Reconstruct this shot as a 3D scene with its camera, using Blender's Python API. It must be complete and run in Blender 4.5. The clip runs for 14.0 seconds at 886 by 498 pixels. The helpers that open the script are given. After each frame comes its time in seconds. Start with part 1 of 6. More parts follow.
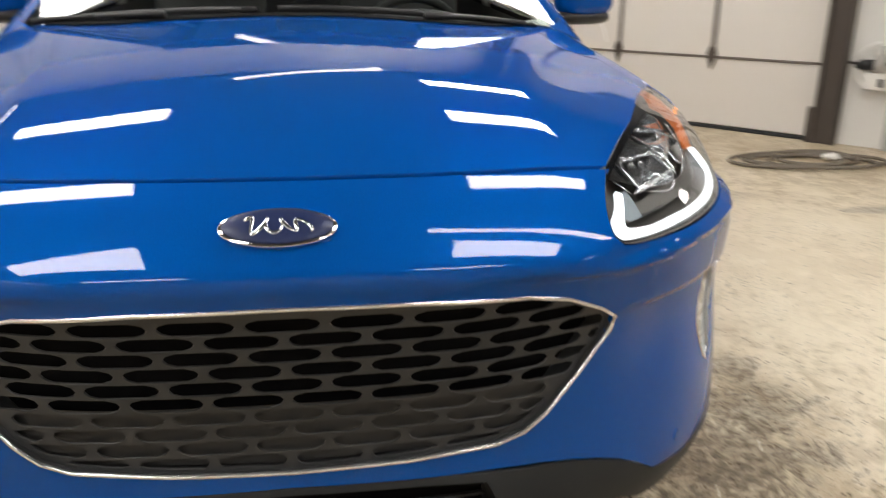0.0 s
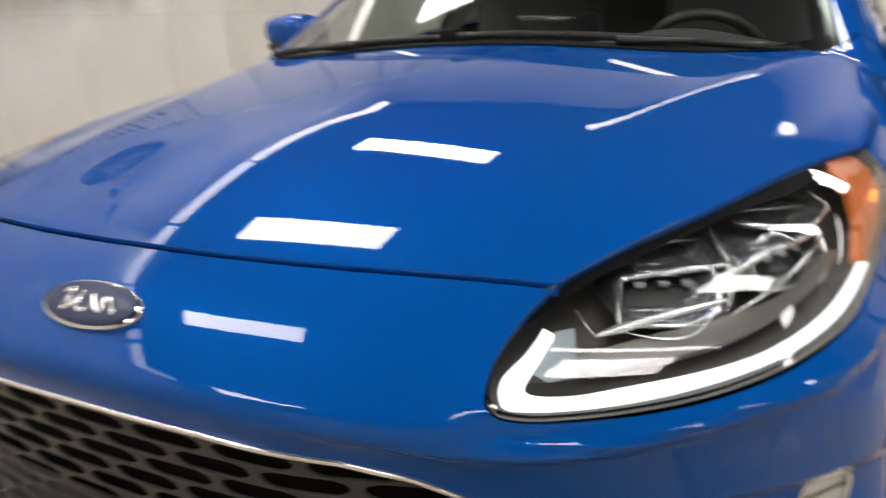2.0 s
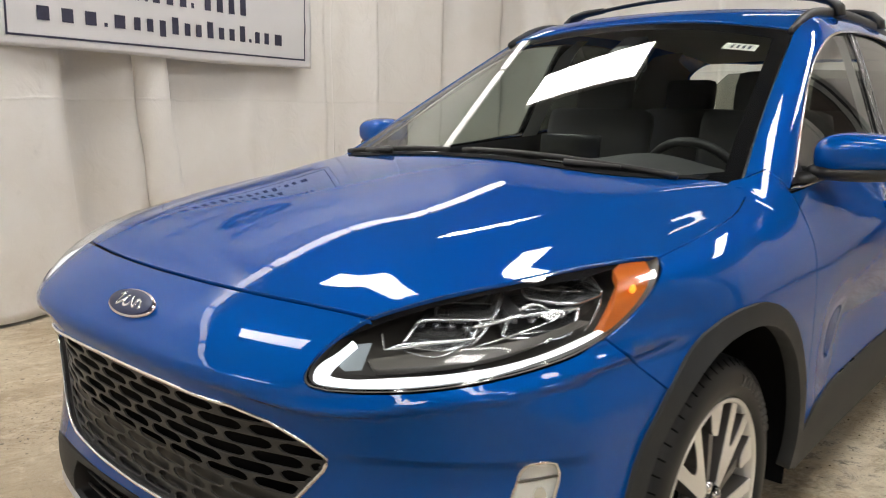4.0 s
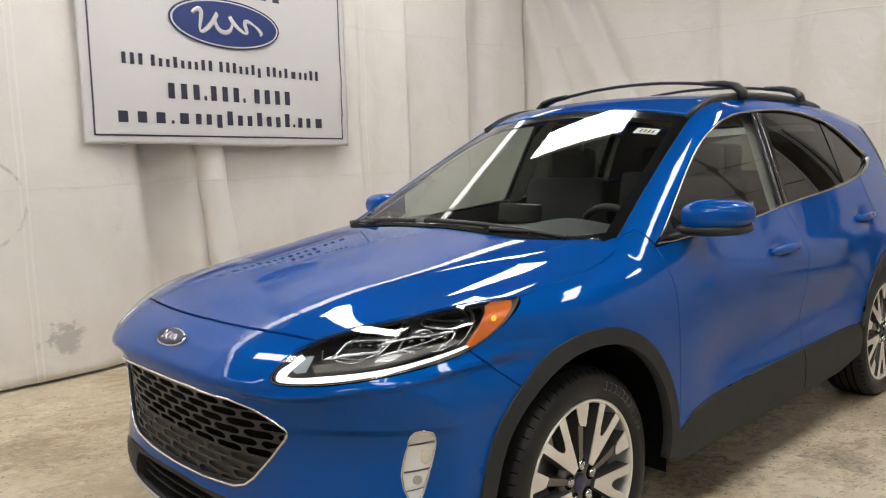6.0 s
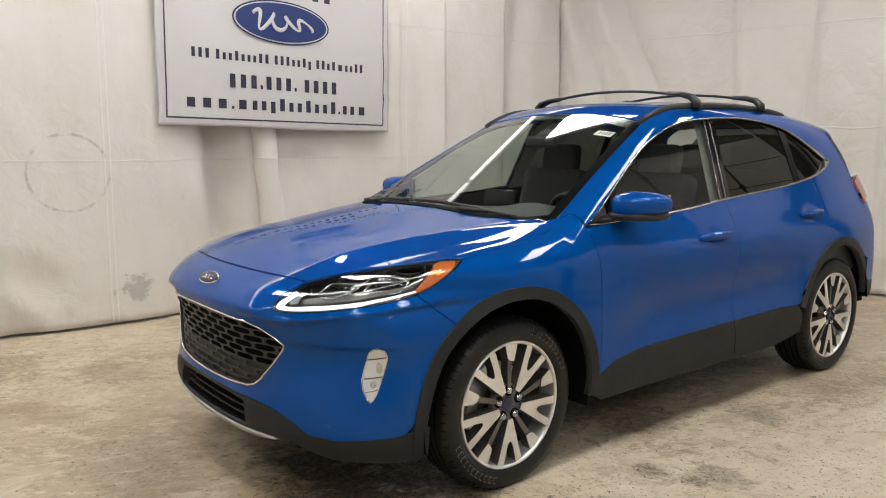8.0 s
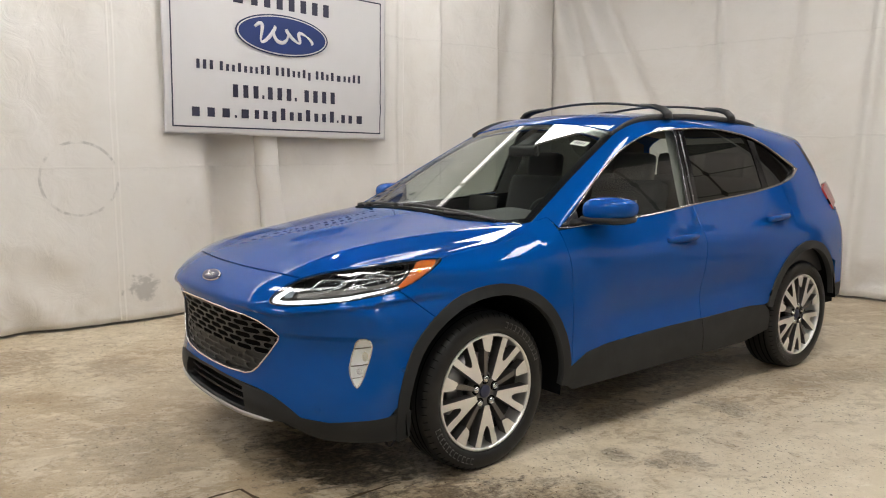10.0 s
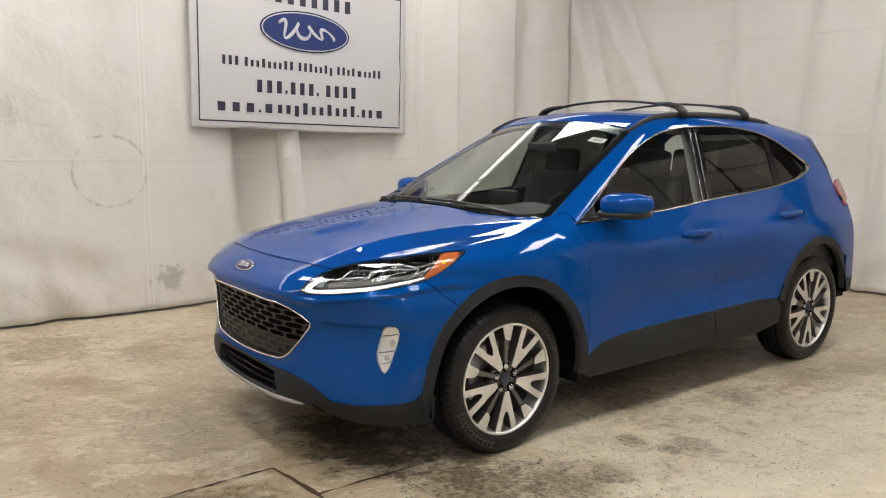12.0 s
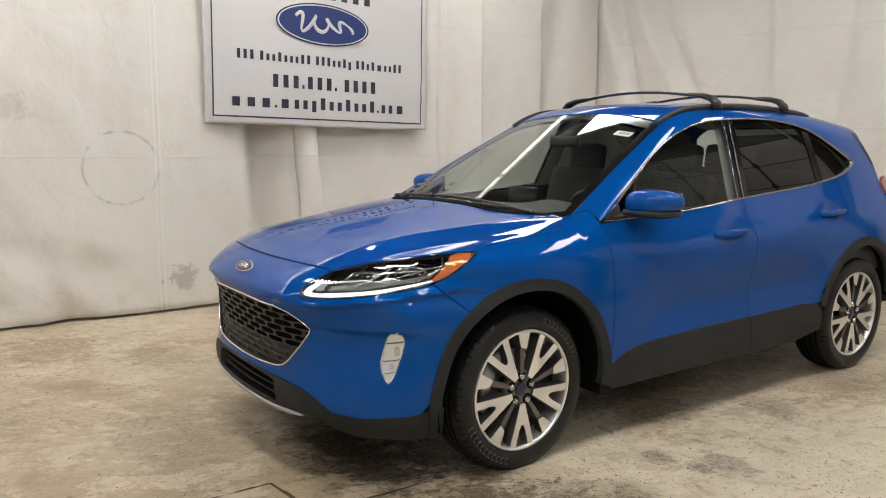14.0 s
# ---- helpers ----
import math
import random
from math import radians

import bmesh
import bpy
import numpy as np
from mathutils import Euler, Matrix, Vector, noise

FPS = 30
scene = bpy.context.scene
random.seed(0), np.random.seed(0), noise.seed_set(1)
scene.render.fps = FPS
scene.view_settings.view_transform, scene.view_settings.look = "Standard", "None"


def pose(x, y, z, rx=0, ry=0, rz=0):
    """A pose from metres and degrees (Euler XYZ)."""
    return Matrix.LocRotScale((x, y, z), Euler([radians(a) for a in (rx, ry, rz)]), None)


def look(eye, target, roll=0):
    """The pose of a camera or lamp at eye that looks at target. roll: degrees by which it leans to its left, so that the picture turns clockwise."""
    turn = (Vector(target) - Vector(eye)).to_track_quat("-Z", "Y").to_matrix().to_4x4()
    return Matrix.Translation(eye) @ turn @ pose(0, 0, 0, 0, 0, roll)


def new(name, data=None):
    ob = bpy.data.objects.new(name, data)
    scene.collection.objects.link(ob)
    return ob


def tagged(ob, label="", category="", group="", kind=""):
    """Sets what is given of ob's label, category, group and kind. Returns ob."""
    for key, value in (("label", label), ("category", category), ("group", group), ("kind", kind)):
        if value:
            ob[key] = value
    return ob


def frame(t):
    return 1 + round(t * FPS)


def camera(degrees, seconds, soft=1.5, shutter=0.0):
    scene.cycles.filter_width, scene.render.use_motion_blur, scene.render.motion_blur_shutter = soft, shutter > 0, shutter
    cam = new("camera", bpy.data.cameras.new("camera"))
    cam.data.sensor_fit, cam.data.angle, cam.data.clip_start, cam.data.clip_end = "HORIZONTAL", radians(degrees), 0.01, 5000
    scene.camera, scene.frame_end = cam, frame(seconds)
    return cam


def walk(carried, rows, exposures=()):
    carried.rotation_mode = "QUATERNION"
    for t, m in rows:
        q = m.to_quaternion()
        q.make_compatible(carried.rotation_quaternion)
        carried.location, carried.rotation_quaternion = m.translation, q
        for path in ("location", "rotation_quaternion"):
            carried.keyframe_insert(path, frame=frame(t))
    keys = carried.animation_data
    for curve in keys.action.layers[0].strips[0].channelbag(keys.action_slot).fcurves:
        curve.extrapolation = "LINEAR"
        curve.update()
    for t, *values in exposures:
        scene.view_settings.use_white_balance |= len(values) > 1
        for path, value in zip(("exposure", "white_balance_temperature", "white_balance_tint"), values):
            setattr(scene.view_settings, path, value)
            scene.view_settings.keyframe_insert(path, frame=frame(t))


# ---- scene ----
cam = camera(59.1, 14.0, soft=1.05, shutter=0.5)
PATH = [
    (0, (0.082, -1.955, 1.16), (0.348, -0.076, 0.528), 0.5),
    (0.5, (0.354, -1.92, 1.181), (0.179, -0.015, 0.596), -1.1),
    (1, (0.526, -1.773, 1.178), (0.25, 0.113, 0.574), -1.2),
    (1.5, (0.684, -1.582, 1.175), (0.355, 0.306, 0.604), -0.3),
    (2, (0.797, -1.462, 1.158), (-0.122, 0.219, 0.583), -2.4),
    (2.5, (0.901, -1.566, 1.21), (-0.234, 0.031, 0.808), -2.1),
    (3, (1.054, -1.695, 1.247), (-0.062, -0.109, 0.756), 0.2),
    (3.5, (1.264, -1.65, 1.253), (0.054, -0.113, 0.838), 0.3),
    (3.7, (1.352, -1.619, 1.242), (0.089, -0.119, 0.847), 0.9),
    (5.8, (2.185, -1.837, 1.341), (0.762, -0.457, 1.077), -1.8),
    (6, (2.256, -1.88, 1.35), (0.812, -0.515, 1.121), -1.8),
    (6.5, (2.465, -2.026, 1.371), (1.002, -0.682, 1.138), -0.2),
    (7, (2.704, -2.039, 1.379), (1.205, -0.738, 1.131), 0.2),
    (7.2, (2.805, -2.038, 1.377), (1.278, -0.772, 1.119), -0.2),
    (9.3, (3.268, -2.252, 1.426), (1.705, -1.033, 1.161), 0.3),
    (9.5, (3.306, -2.238, 1.416), (1.74, -1.02, 1.162), 0.3),
    (10, (3.354, -2.217, 1.408), (1.797, -0.988, 1.152), 0.3),
    (10.5, (3.372, -2.334, 1.41), (1.83, -1.089, 1.144), 0.4),
    (11, (3.398, -2.43, 1.411), (1.856, -1.188, 1.127), 0.6),
    (11.5, (3.409, -2.412, 1.418), (1.854, -1.186, 1.137), 0.6),
    (12, (3.445, -2.35, 1.428), (1.871, -1.148, 1.153), 0.6),
    (12.5, (3.478, -2.282, 1.42), (1.879, -1.108, 1.164), 0.5),
    (13, (3.497, -2.204, 1.406), (1.874, -1.063, 1.149), 0.4),
    (13.5, (3.428, -2.166, 1.405), (1.802, -1.033, 1.137), 0.5),
    (14, (3.295, -2.134, 1.401), (1.676, -0.995, 1.123), 0.5),
]
walk(cam, [(t, look(eye, target, roll)) for t, eye, target, roll in PATH],
     [(0.0, 1.30), (1.0, 1.22), (3.0, 1.20), (5.8, 1.12), (14.0, 1.05)])

# ---- world and light ----
world = bpy.data.worlds.new("world")
world.use_nodes = True
world.node_tree.nodes["Background"].inputs[0].default_value = (0.9, 0.95, 1.0, 1)
world.node_tree.nodes["Background"].inputs[1].default_value = 0.05
scene.world = world
CEIL = 3.9          # height of the ceiling
LAMP_POWER = 10.5    # strength of the fluorescent tubes


# ---- materials ----
def material(name, color, rough=0.5, metal=0.0, **extra):
    m = bpy.data.materials.new(name)
    m.use_nodes = True
    b = m.node_tree.nodes["Principled BSDF"]
    b.inputs["Base Color"].default_value = (*color, 1)
    b.inputs["Roughness"].default_value = rough
    b.inputs["Metallic"].default_value = metal
    for key, value in extra.items():
        b.inputs[key.replace("_", " ")].default_value = value
    return m


def node(m, kind, **values):
    n = m.node_tree.nodes.new(kind)
    for key, value in values.items():
        if key in n.inputs.keys():
            n.inputs[key].default_value = value
    return n


def link(m, a, b):
    m.node_tree.links.new(a, b)


def shader(m):
    return m.node_tree.nodes["Principled BSDF"]


def coords(m, scale=(1, 1, 1), turn=0.0):
    """Object coordinates, turned about the upright by some degrees, then scaled."""
    tc = node(m, "ShaderNodeTexCoord")
    mp = node(m, "ShaderNodeMapping")
    mp.inputs["Scale"].default_value = scale
    out = tc.outputs["Object"]
    if turn:
        ro = node(m, "ShaderNodeMapping")
        ro.inputs["Rotation"].default_value = (0, 0, radians(-turn))
        link(m, out, ro.inputs["Vector"])
        out = ro.outputs["Vector"]
    link(m, out, mp.inputs["Vector"])
    return mp.outputs["Vector"]


def noise_fac(m, vec, scale, detail=6, rough=0.55, low=0.35, high=0.65, distortion=0.0):
    n = node(m, "ShaderNodeTexNoise", Scale=scale, Detail=detail, Roughness=rough, Distortion=distortion)
    link(m, vec, n.inputs["Vector"])
    r = node(m, "ShaderNodeMapRange")
    r.inputs["From Min"].default_value, r.inputs["From Max"].default_value = low, high
    link(m, n.outputs["Fac"], r.inputs["Value"])
    return r.outputs["Result"]


def mix(m, fac, a, b):
    n = m.node_tree.nodes.new("ShaderNodeMix")
    n.data_type = "RGBA"
    for i, v in ((0, fac), (6, a), (7, b)):
        if isinstance(v, bpy.types.NodeSocket):
            link(m, v, n.inputs[i])
        elif i == 0:
            n.inputs[0].default_value = v
        else:
            n.inputs[i].default_value = (*v, 1)
    return n.outputs[2]


def bump(m, height, strength=0.3, distance=0.01):
    n = node(m, "ShaderNodeBump", Strength=strength, Distance=distance)
    link(m, height, n.inputs["Height"])
    link(m, n.outputs["Normal"], shader(m).inputs["Normal"])


def make_paint():
    m = material("blue_car_paint", (0.003, 0.10, 0.55), 0.38, 0.18, Coat_Weight=1.0, Coat_Roughness=0.006, Coat_IOR=1.34, Specular_IOR_Level=0.0)
    shader(m).inputs["Specular Tint"].default_value = (0.0, 0.08, 0.30, 1)
    v = coords(m, (1, 1, 1))
    flake = node(m, "ShaderNodeTexVoronoi", Scale=900)
    link(m, v, flake.inputs["Vector"])
    link(m, mix(m, flake.outputs["Distance"], (0.0006, 0.058, 0.280), (0.0008, 0.080, 0.352)), shader(m).inputs["Base Color"])
    peel = node(m, "ShaderNodeTexNoise", Scale=160.0, Detail=1.0)
    link(m, v, peel.inputs["Vector"])
    b = node(m, "ShaderNodeBump", Strength=0.006, Distance=0.002)
    link(m, peel.outputs["Fac"], b.inputs["Height"])
    link(m, b.outputs["Normal"], shader(m).inputs["Coat Normal"])
    return m


def math_node(m, op, a, b=None):
    n = node(m, "ShaderNodeMath")
    n.operation = op
    for k, v in ((0, a), (1, b)):
        if v is None:
            continue
        if isinstance(v, bpy.types.NodeSocket):
            link(m, v, n.inputs[k])
        else:
            n.inputs[k].default_value = v
    return n.outputs[0]


def spot(m, vec, at, size, ragged, low=0.0, high=1.0):
    """A spot round a place, for stains, pale areas and painted shade: full in its middle, its border broken up by
    noise.
    """
    d = node(m, "ShaderNodeVectorMath")
    d.operation = "SUBTRACT"
    link(m, vec, d.inputs[0])
    d.inputs[1].default_value = at
    sc = node(m, "ShaderNodeVectorMath")
    sc.operation = "DIVIDE"
    link(m, d.outputs[0], sc.inputs[0])
    sc.inputs[1].default_value = size
    ln = node(m, "ShaderNodeVectorMath")
    ln.operation = "LENGTH"
    link(m, sc.outputs[0], ln.inputs[0])
    edge = math_node(m, "SUBTRACT", 1.0, ln.outputs["Value"])
    edge = math_node(m, "ADD", edge, math_node(m, "MULTIPLY", math_node(m, "SUBTRACT", ragged, 0.5), 1.7))
    r = node(m, "ShaderNodeMapRange")
    r.inputs["From Min"].default_value, r.inputs["From Max"].default_value = 0.18, 0.52
    r.inputs["To Min"].default_value, r.inputs["To Max"].default_value = low, high
    link(m, edge, r.inputs["Value"])
    return r.outputs["Result"]


def make_concrete():
    m = material("stained_concrete", (0.55, 0.49, 0.40), 0.6)
    v = coords(m)
    streak_v = coords(m, (0.85, 1.45, 1), 68)
    big = noise_fac(m, v, 0.55, 6, 0.6, 0.38, 0.62, 0.6)
    base = mix(m, big, (0.64, 0.555, 0.41), (0.43, 0.34, 0.22))
    mid = noise_fac(m, streak_v, 1.5, 14, 0.80, 0.49, 0.58, 0.3)
    base = mix(m, math_node(m, "MULTIPLY", mid, 0.58), base, (0.29, 0.195, 0.10))
    pale_v = coords(m, (0.95, 1.25, 1), 68)
    worn = noise_fac(m, pale_v, 3.2, 14, 0.80, 0.515, 0.56, 0.3)
    base = mix(m, math_node(m, "MULTIPLY", worn, 0.55), base, (0.77, 0.69, 0.55))
    fine = noise_fac(m, v, 16, 9, 0.75, 0.36, 0.66)
    base = mix(m, math_node(m, "MULTIPLY", fine, 0.46), base, (0.29, 0.21, 0.125))
    ragged = noise_fac(m, coords(m, (0.9, 1.25, 1), 68), 7.0, 14, 0.80, 0.30, 0.70, 0.5)
    grainy = noise_fac(m, v, 30, 8, 0.8, 0.42, 0.60)
    # paler concrete beside the car, part of it lamp light put into the colour
    pale = spot(m, v, (2.2, 1.1, 0), (2.1, 2.6, 1), ragged, 0.0, 0.60)
    base = mix(m, pale, base, (0.77, 0.68, 0.53))
    pale = spot(m, v, (2.6, -0.2, 0), (1.6, 1.4, 1), ragged, 0.0, 0.5)
    base = mix(m, pale, base, (0.80, 0.71, 0.56))
    soil_shade = None
    # Stains; those under the car and its sill also carry its shadow, painted in
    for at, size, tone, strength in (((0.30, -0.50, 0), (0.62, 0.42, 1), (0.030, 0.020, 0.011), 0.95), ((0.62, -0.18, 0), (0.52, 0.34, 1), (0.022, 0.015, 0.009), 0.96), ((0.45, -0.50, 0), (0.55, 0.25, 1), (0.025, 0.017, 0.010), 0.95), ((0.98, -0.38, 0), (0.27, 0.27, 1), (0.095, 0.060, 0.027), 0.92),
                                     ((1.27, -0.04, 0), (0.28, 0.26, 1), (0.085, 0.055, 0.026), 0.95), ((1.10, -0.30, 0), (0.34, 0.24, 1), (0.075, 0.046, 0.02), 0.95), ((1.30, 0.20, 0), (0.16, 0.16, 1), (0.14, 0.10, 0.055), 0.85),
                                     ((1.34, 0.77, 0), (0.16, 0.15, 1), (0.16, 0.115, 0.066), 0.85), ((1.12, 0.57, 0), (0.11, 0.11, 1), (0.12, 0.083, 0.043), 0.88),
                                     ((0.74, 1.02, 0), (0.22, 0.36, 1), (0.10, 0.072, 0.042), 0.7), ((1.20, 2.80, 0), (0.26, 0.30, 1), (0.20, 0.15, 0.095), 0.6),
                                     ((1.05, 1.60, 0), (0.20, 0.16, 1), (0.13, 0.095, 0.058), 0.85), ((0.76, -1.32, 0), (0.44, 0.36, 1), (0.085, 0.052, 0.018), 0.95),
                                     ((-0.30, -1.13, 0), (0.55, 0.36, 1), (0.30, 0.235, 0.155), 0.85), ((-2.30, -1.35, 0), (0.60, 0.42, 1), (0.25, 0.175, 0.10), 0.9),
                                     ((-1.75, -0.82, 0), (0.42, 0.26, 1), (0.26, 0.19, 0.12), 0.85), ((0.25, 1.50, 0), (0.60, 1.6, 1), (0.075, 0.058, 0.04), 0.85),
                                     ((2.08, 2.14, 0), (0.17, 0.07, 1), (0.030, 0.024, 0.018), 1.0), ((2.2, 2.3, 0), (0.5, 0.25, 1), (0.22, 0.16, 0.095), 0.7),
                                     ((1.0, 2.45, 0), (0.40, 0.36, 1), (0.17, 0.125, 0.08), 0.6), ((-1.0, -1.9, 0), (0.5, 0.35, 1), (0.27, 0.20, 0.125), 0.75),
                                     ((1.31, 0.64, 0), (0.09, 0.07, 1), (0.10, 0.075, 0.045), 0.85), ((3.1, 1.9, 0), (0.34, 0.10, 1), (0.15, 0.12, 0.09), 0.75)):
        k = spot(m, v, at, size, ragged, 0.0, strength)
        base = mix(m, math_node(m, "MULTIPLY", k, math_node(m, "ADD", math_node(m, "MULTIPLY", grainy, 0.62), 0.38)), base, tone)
        soil_shade = k if soil_shade is None else math_node(m, "MAXIMUM", soil_shade, k)
    # grit gathers round the stains and the painted shade
    where = noise_fac(m, v, 1.4, 6, 0.65, 0.38, 0.58, 0.4)
    speck = noise_fac(m, v, 48, 4, 0.65, 0.60, 0.63)
    speck = math_node(m, "MULTIPLY", speck, math_node(m, "MAXIMUM", where, soil_shade))
    base = mix(m, math_node(m, "MULTIPLY", speck, 0.85), base, (0.075, 0.055, 0.036))
    crumbs = noise_fac(m, v, 30, 3, 0.6, 0.665, 0.685)
    base = mix(m, math_node(m, "MULTIPLY", crumbs, 0.8), base, (0.085, 0.06, 0.036))
    scr_v = coords(m, (1.2, 11, 1), 74)
    scr = noise_fac(m, scr_v, 2.4, 8, 0.75, 0.635, 0.655, 0.4)
    base = mix(m, math_node(m, "MULTIPLY", scr, 0.75), base, (0.80, 0.745, 0.64))
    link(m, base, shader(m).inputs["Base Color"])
    wet = noise_fac(m, v, 1.1, 7, 0.65, 0.3, 0.75, 0.5)
    r = node(m, "ShaderNodeMapRange")
    r.inputs["To Min"].default_value, r.inputs["To Max"].default_value = 0.30, 0.62
    link(m, wet, r.inputs["Value"])
    link(m, r.outputs["Result"], shader(m).inputs["Roughness"])
    bump(m, math_node(m, "ADD", fine, math_node(m, "MULTIPLY", grainy, 0.6)), 0.4, 0.004)
    return m


def ridge(m, value, at, half):
    """One on a narrow band round a value."""
    d = math_node(m, "ABSOLUTE", math_node(m, "SUBTRACT", value, at))
    r = node(m, "ShaderNodeMapRange")
    r.inputs["From Min"].default_value, r.inputs["From Max"].default_value = half, half * 0.4
    link(m, d, r.inputs["Value"])
    return r.outputs["Result"]


def make_curtain(name, tone, seams_z=(), seams_y=(), ring=None, smudges=()):
    m = material(name, tone, 0.40)
    v = coords(m)
    xyz = node(m, "ShaderNodeSeparateXYZ")
    link(m, v, xyz.inputs[0])
    dirt = noise_fac(m, v, 1.3, 8, 0.62, 0.42, 0.75, 0.5)
    base = mix(m, dirt, tone, tuple(c * f for c, f in zip(tone, (0.93, 0.91, 0.88))))
    smear = noise_fac(m, v, 6, 9, 0.7, 0.62, 0.78)
    base = mix(m, math_node(m, "MULTIPLY", smear, 0.45), base, tuple(c * 0.68 for c in tone))
    ragged = noise_fac(m, v, 7, 8, 0.72, 0.25, 0.75, 0.4)
    low = node(m, "ShaderNodeMapRange")
    low.inputs["From Min"].default_value, low.inputs["From Max"].default_value = 0.45, 0.02
    link(m, xyz.outputs[2], low.inputs["Value"])
    base = mix(m, math_node(m, "MULTIPLY", math_node(m, "MULTIPLY", low.outputs["Result"], ragged), 0.4), base, tuple(c * f for c, f in zip(tone, (0.55, 0.48, 0.38))))
    for at, size, strength in smudges:
        k = spot(m, v, at, size, ragged, 0.0, strength)
        base = mix(m, k, base, tuple(c * 0.5 for c in tone))
    height = noise_fac(m, v, 5, 6, 0.55, 0.2, 0.8, 1.2)
    for z in seams_z:
        k = ridge(m, math_node(m, "ADD", xyz.outputs[2], math_node(m, "MULTIPLY", dirt, 0.03)), z, 0.010)
        height = math_node(m, "ADD", height, math_node(m, "MULTIPLY", k, 0.45))
        base = mix(m, math_node(m, "MULTIPLY", math_node(m, "MULTIPLY", k, ragged), 0.12), base, tuple(c * 0.7 for c in tone))
    for y in seams_y:
        k = ridge(m, xyz.outputs[1], y, 0.010)
        height = math_node(m, "ADD", height, math_node(m, "MULTIPLY", k, 0.6))
        base = mix(m, math_node(m, "MULTIPLY", k, 0.3), base, tuple(min(1, c * 1.2) for c in tone))
    if ring:
        d = node(m, "ShaderNodeVectorMath")
        d.operation = "DISTANCE"
        link(m, v, d.inputs[0])
        d.inputs[1].default_value = ring[0]
        k = ridge(m, math_node(m, "ADD", d.outputs["Value"], math_node(m, "MULTIPLY", smear, 0.012)), ring[1], 0.014)
        patchy = noise_fac(m, v, 9, 5, 0.7, 0.44, 0.60, 0.3)
        base = mix(m, math_node(m, "MULTIPLY", math_node(m, "MULTIPLY", k, patchy), 0.55), base, tuple(c * 0.42 for c in tone))
    link(m, base, shader(m).inputs["Base Color"])
    bump(m, height, 0.32, 0.02)
    return m


PAINT = make_paint()
CONCRETE = make_concrete()
CURTAIN = make_curtain("white_vinyl_sheet", (0.79, 0.77, 0.745), (1.25, 2.55), (-0.445, -0.405, -2.4, 2.62), ((-3.08, -0.69, 1.16), 0.28), (((-3.07, -0.25, 0.28), (0.3, 0.16, 0.12), 0.7), ((-3.08, -1.5, 1.6), (0.3, 0.25, 0.12), 0.25)))
CURTAIN_B = make_curtain("grey_white_vinyl_sheet", (0.77, 0.75, 0.725), (1.55, 2.52))
BLACK = material("black_plastic", (0.012, 0.012, 0.013), 0.45)
GLOSSBLACK = material("gloss_black", (0.006, 0.006, 0.007), 0.12, Specular_IOR_Level=0.3)
LINER = material("dark_gap", (0.004, 0.004, 0.0045), 0.9, Specular_IOR_Level=0.1)
CHROME = material("chrome", (0.66, 0.67, 0.68), 0.09, 1.0)
BRIGHT = material("bright_chrome", (0.82, 0.84, 0.87), 0.16, 0.9)
SATIN = material("satin_silver", (0.55, 0.55, 0.56), 0.35, 0.9)
MACHINED = material("machined_alloy", (0.86, 0.86, 0.855), 0.36, 0.9)
DARKALLOY = material("dark_painted_alloy", (0.17, 0.16, 0.155), 0.36, 0.75)
AMBER = material("amber_reflector", (0.60, 0.135, 0.008), 0.32)
REDLENS = material("red_lens", (0.30, 0.035, 0.035), 0.12, Coat_Weight=1.0)
BARREL = material("wheel_barrel_dark", (0.045, 0.043, 0.042), 0.5, 0.4)
CEILDARK = material("dark_ceiling", (0.07, 0.07, 0.072), 0.8)
STEEL = material("dark_brown_steel", (0.075, 0.060, 0.050), 0.55, 0.2)
STRAP = material("grey_brown_strap", (0.17, 0.145, 0.125), 0.5, 0.3)
FARWALL = material("grey_workshop_wall", (0.40, 0.395, 0.38), 0.6)
DARKWALL = material("dark_upper_wall", (0.09, 0.088, 0.085), 0.7)
WHITEPAINT = material("white_paint", (0.78, 0.76, 0.72), 0.5)
SIGNWHITE = material("white_banner", (0.64, 0.63, 0.64), 0.45)
INK = material("dark_ink", (0.03, 0.03, 0.06), 0.5)
NAVY = material("navy_ink", (0.008, 0.018, 0.075), 0.35)
LININGGREY = material("grey_lining", (0.56, 0.56, 0.53), 0.8)
PILLARGREY = material("pillar_lining_grey", (0.30, 0.30, 0.285), 0.85)
SEATCLOTH = material("black_seat_cloth", (0.024, 0.024, 0.025), 0.8)
DASH = material("dashboard_plastic", (0.030, 0.031, 0.032), 0.55)


def make_rubber():
    m = material("tyre_rubber", (0.012, 0.012, 0.013), 0.42, Specular_IOR_Level=0.34)
    v = coords(m)
    d = noise_fac(m, v, 14, 6, 0.6, 0.4, 0.8)
    link(m, mix(m, d, (0.009, 0.0093, 0.010), (0.018, 0.0185, 0.019)), shader(m).inputs["Base Color"])
    return m


RUBBER = make_rubber()


def make_cladding():
    m = material("grained_black_cladding", (0.035, 0.036, 0.038), 0.55, Specular_IOR_Level=0.22)
    v = coords(m)
    g = node(m, "ShaderNodeTexNoise", Scale=450.0, Detail=2.0)
    link(m, v, g.inputs["Vector"])
    bump(m, g.outputs["Fac"], 0.15, 0.002)
    d = noise_fac(m, v, 5, 7, 0.6, 0.45, 0.8)
    link(m, mix(m, d, (0.021, 0.023, 0.025), (0.034, 0.0365, 0.039)), shader(m).inputs["Base Color"])
    return m


CLAD = make_cladding()


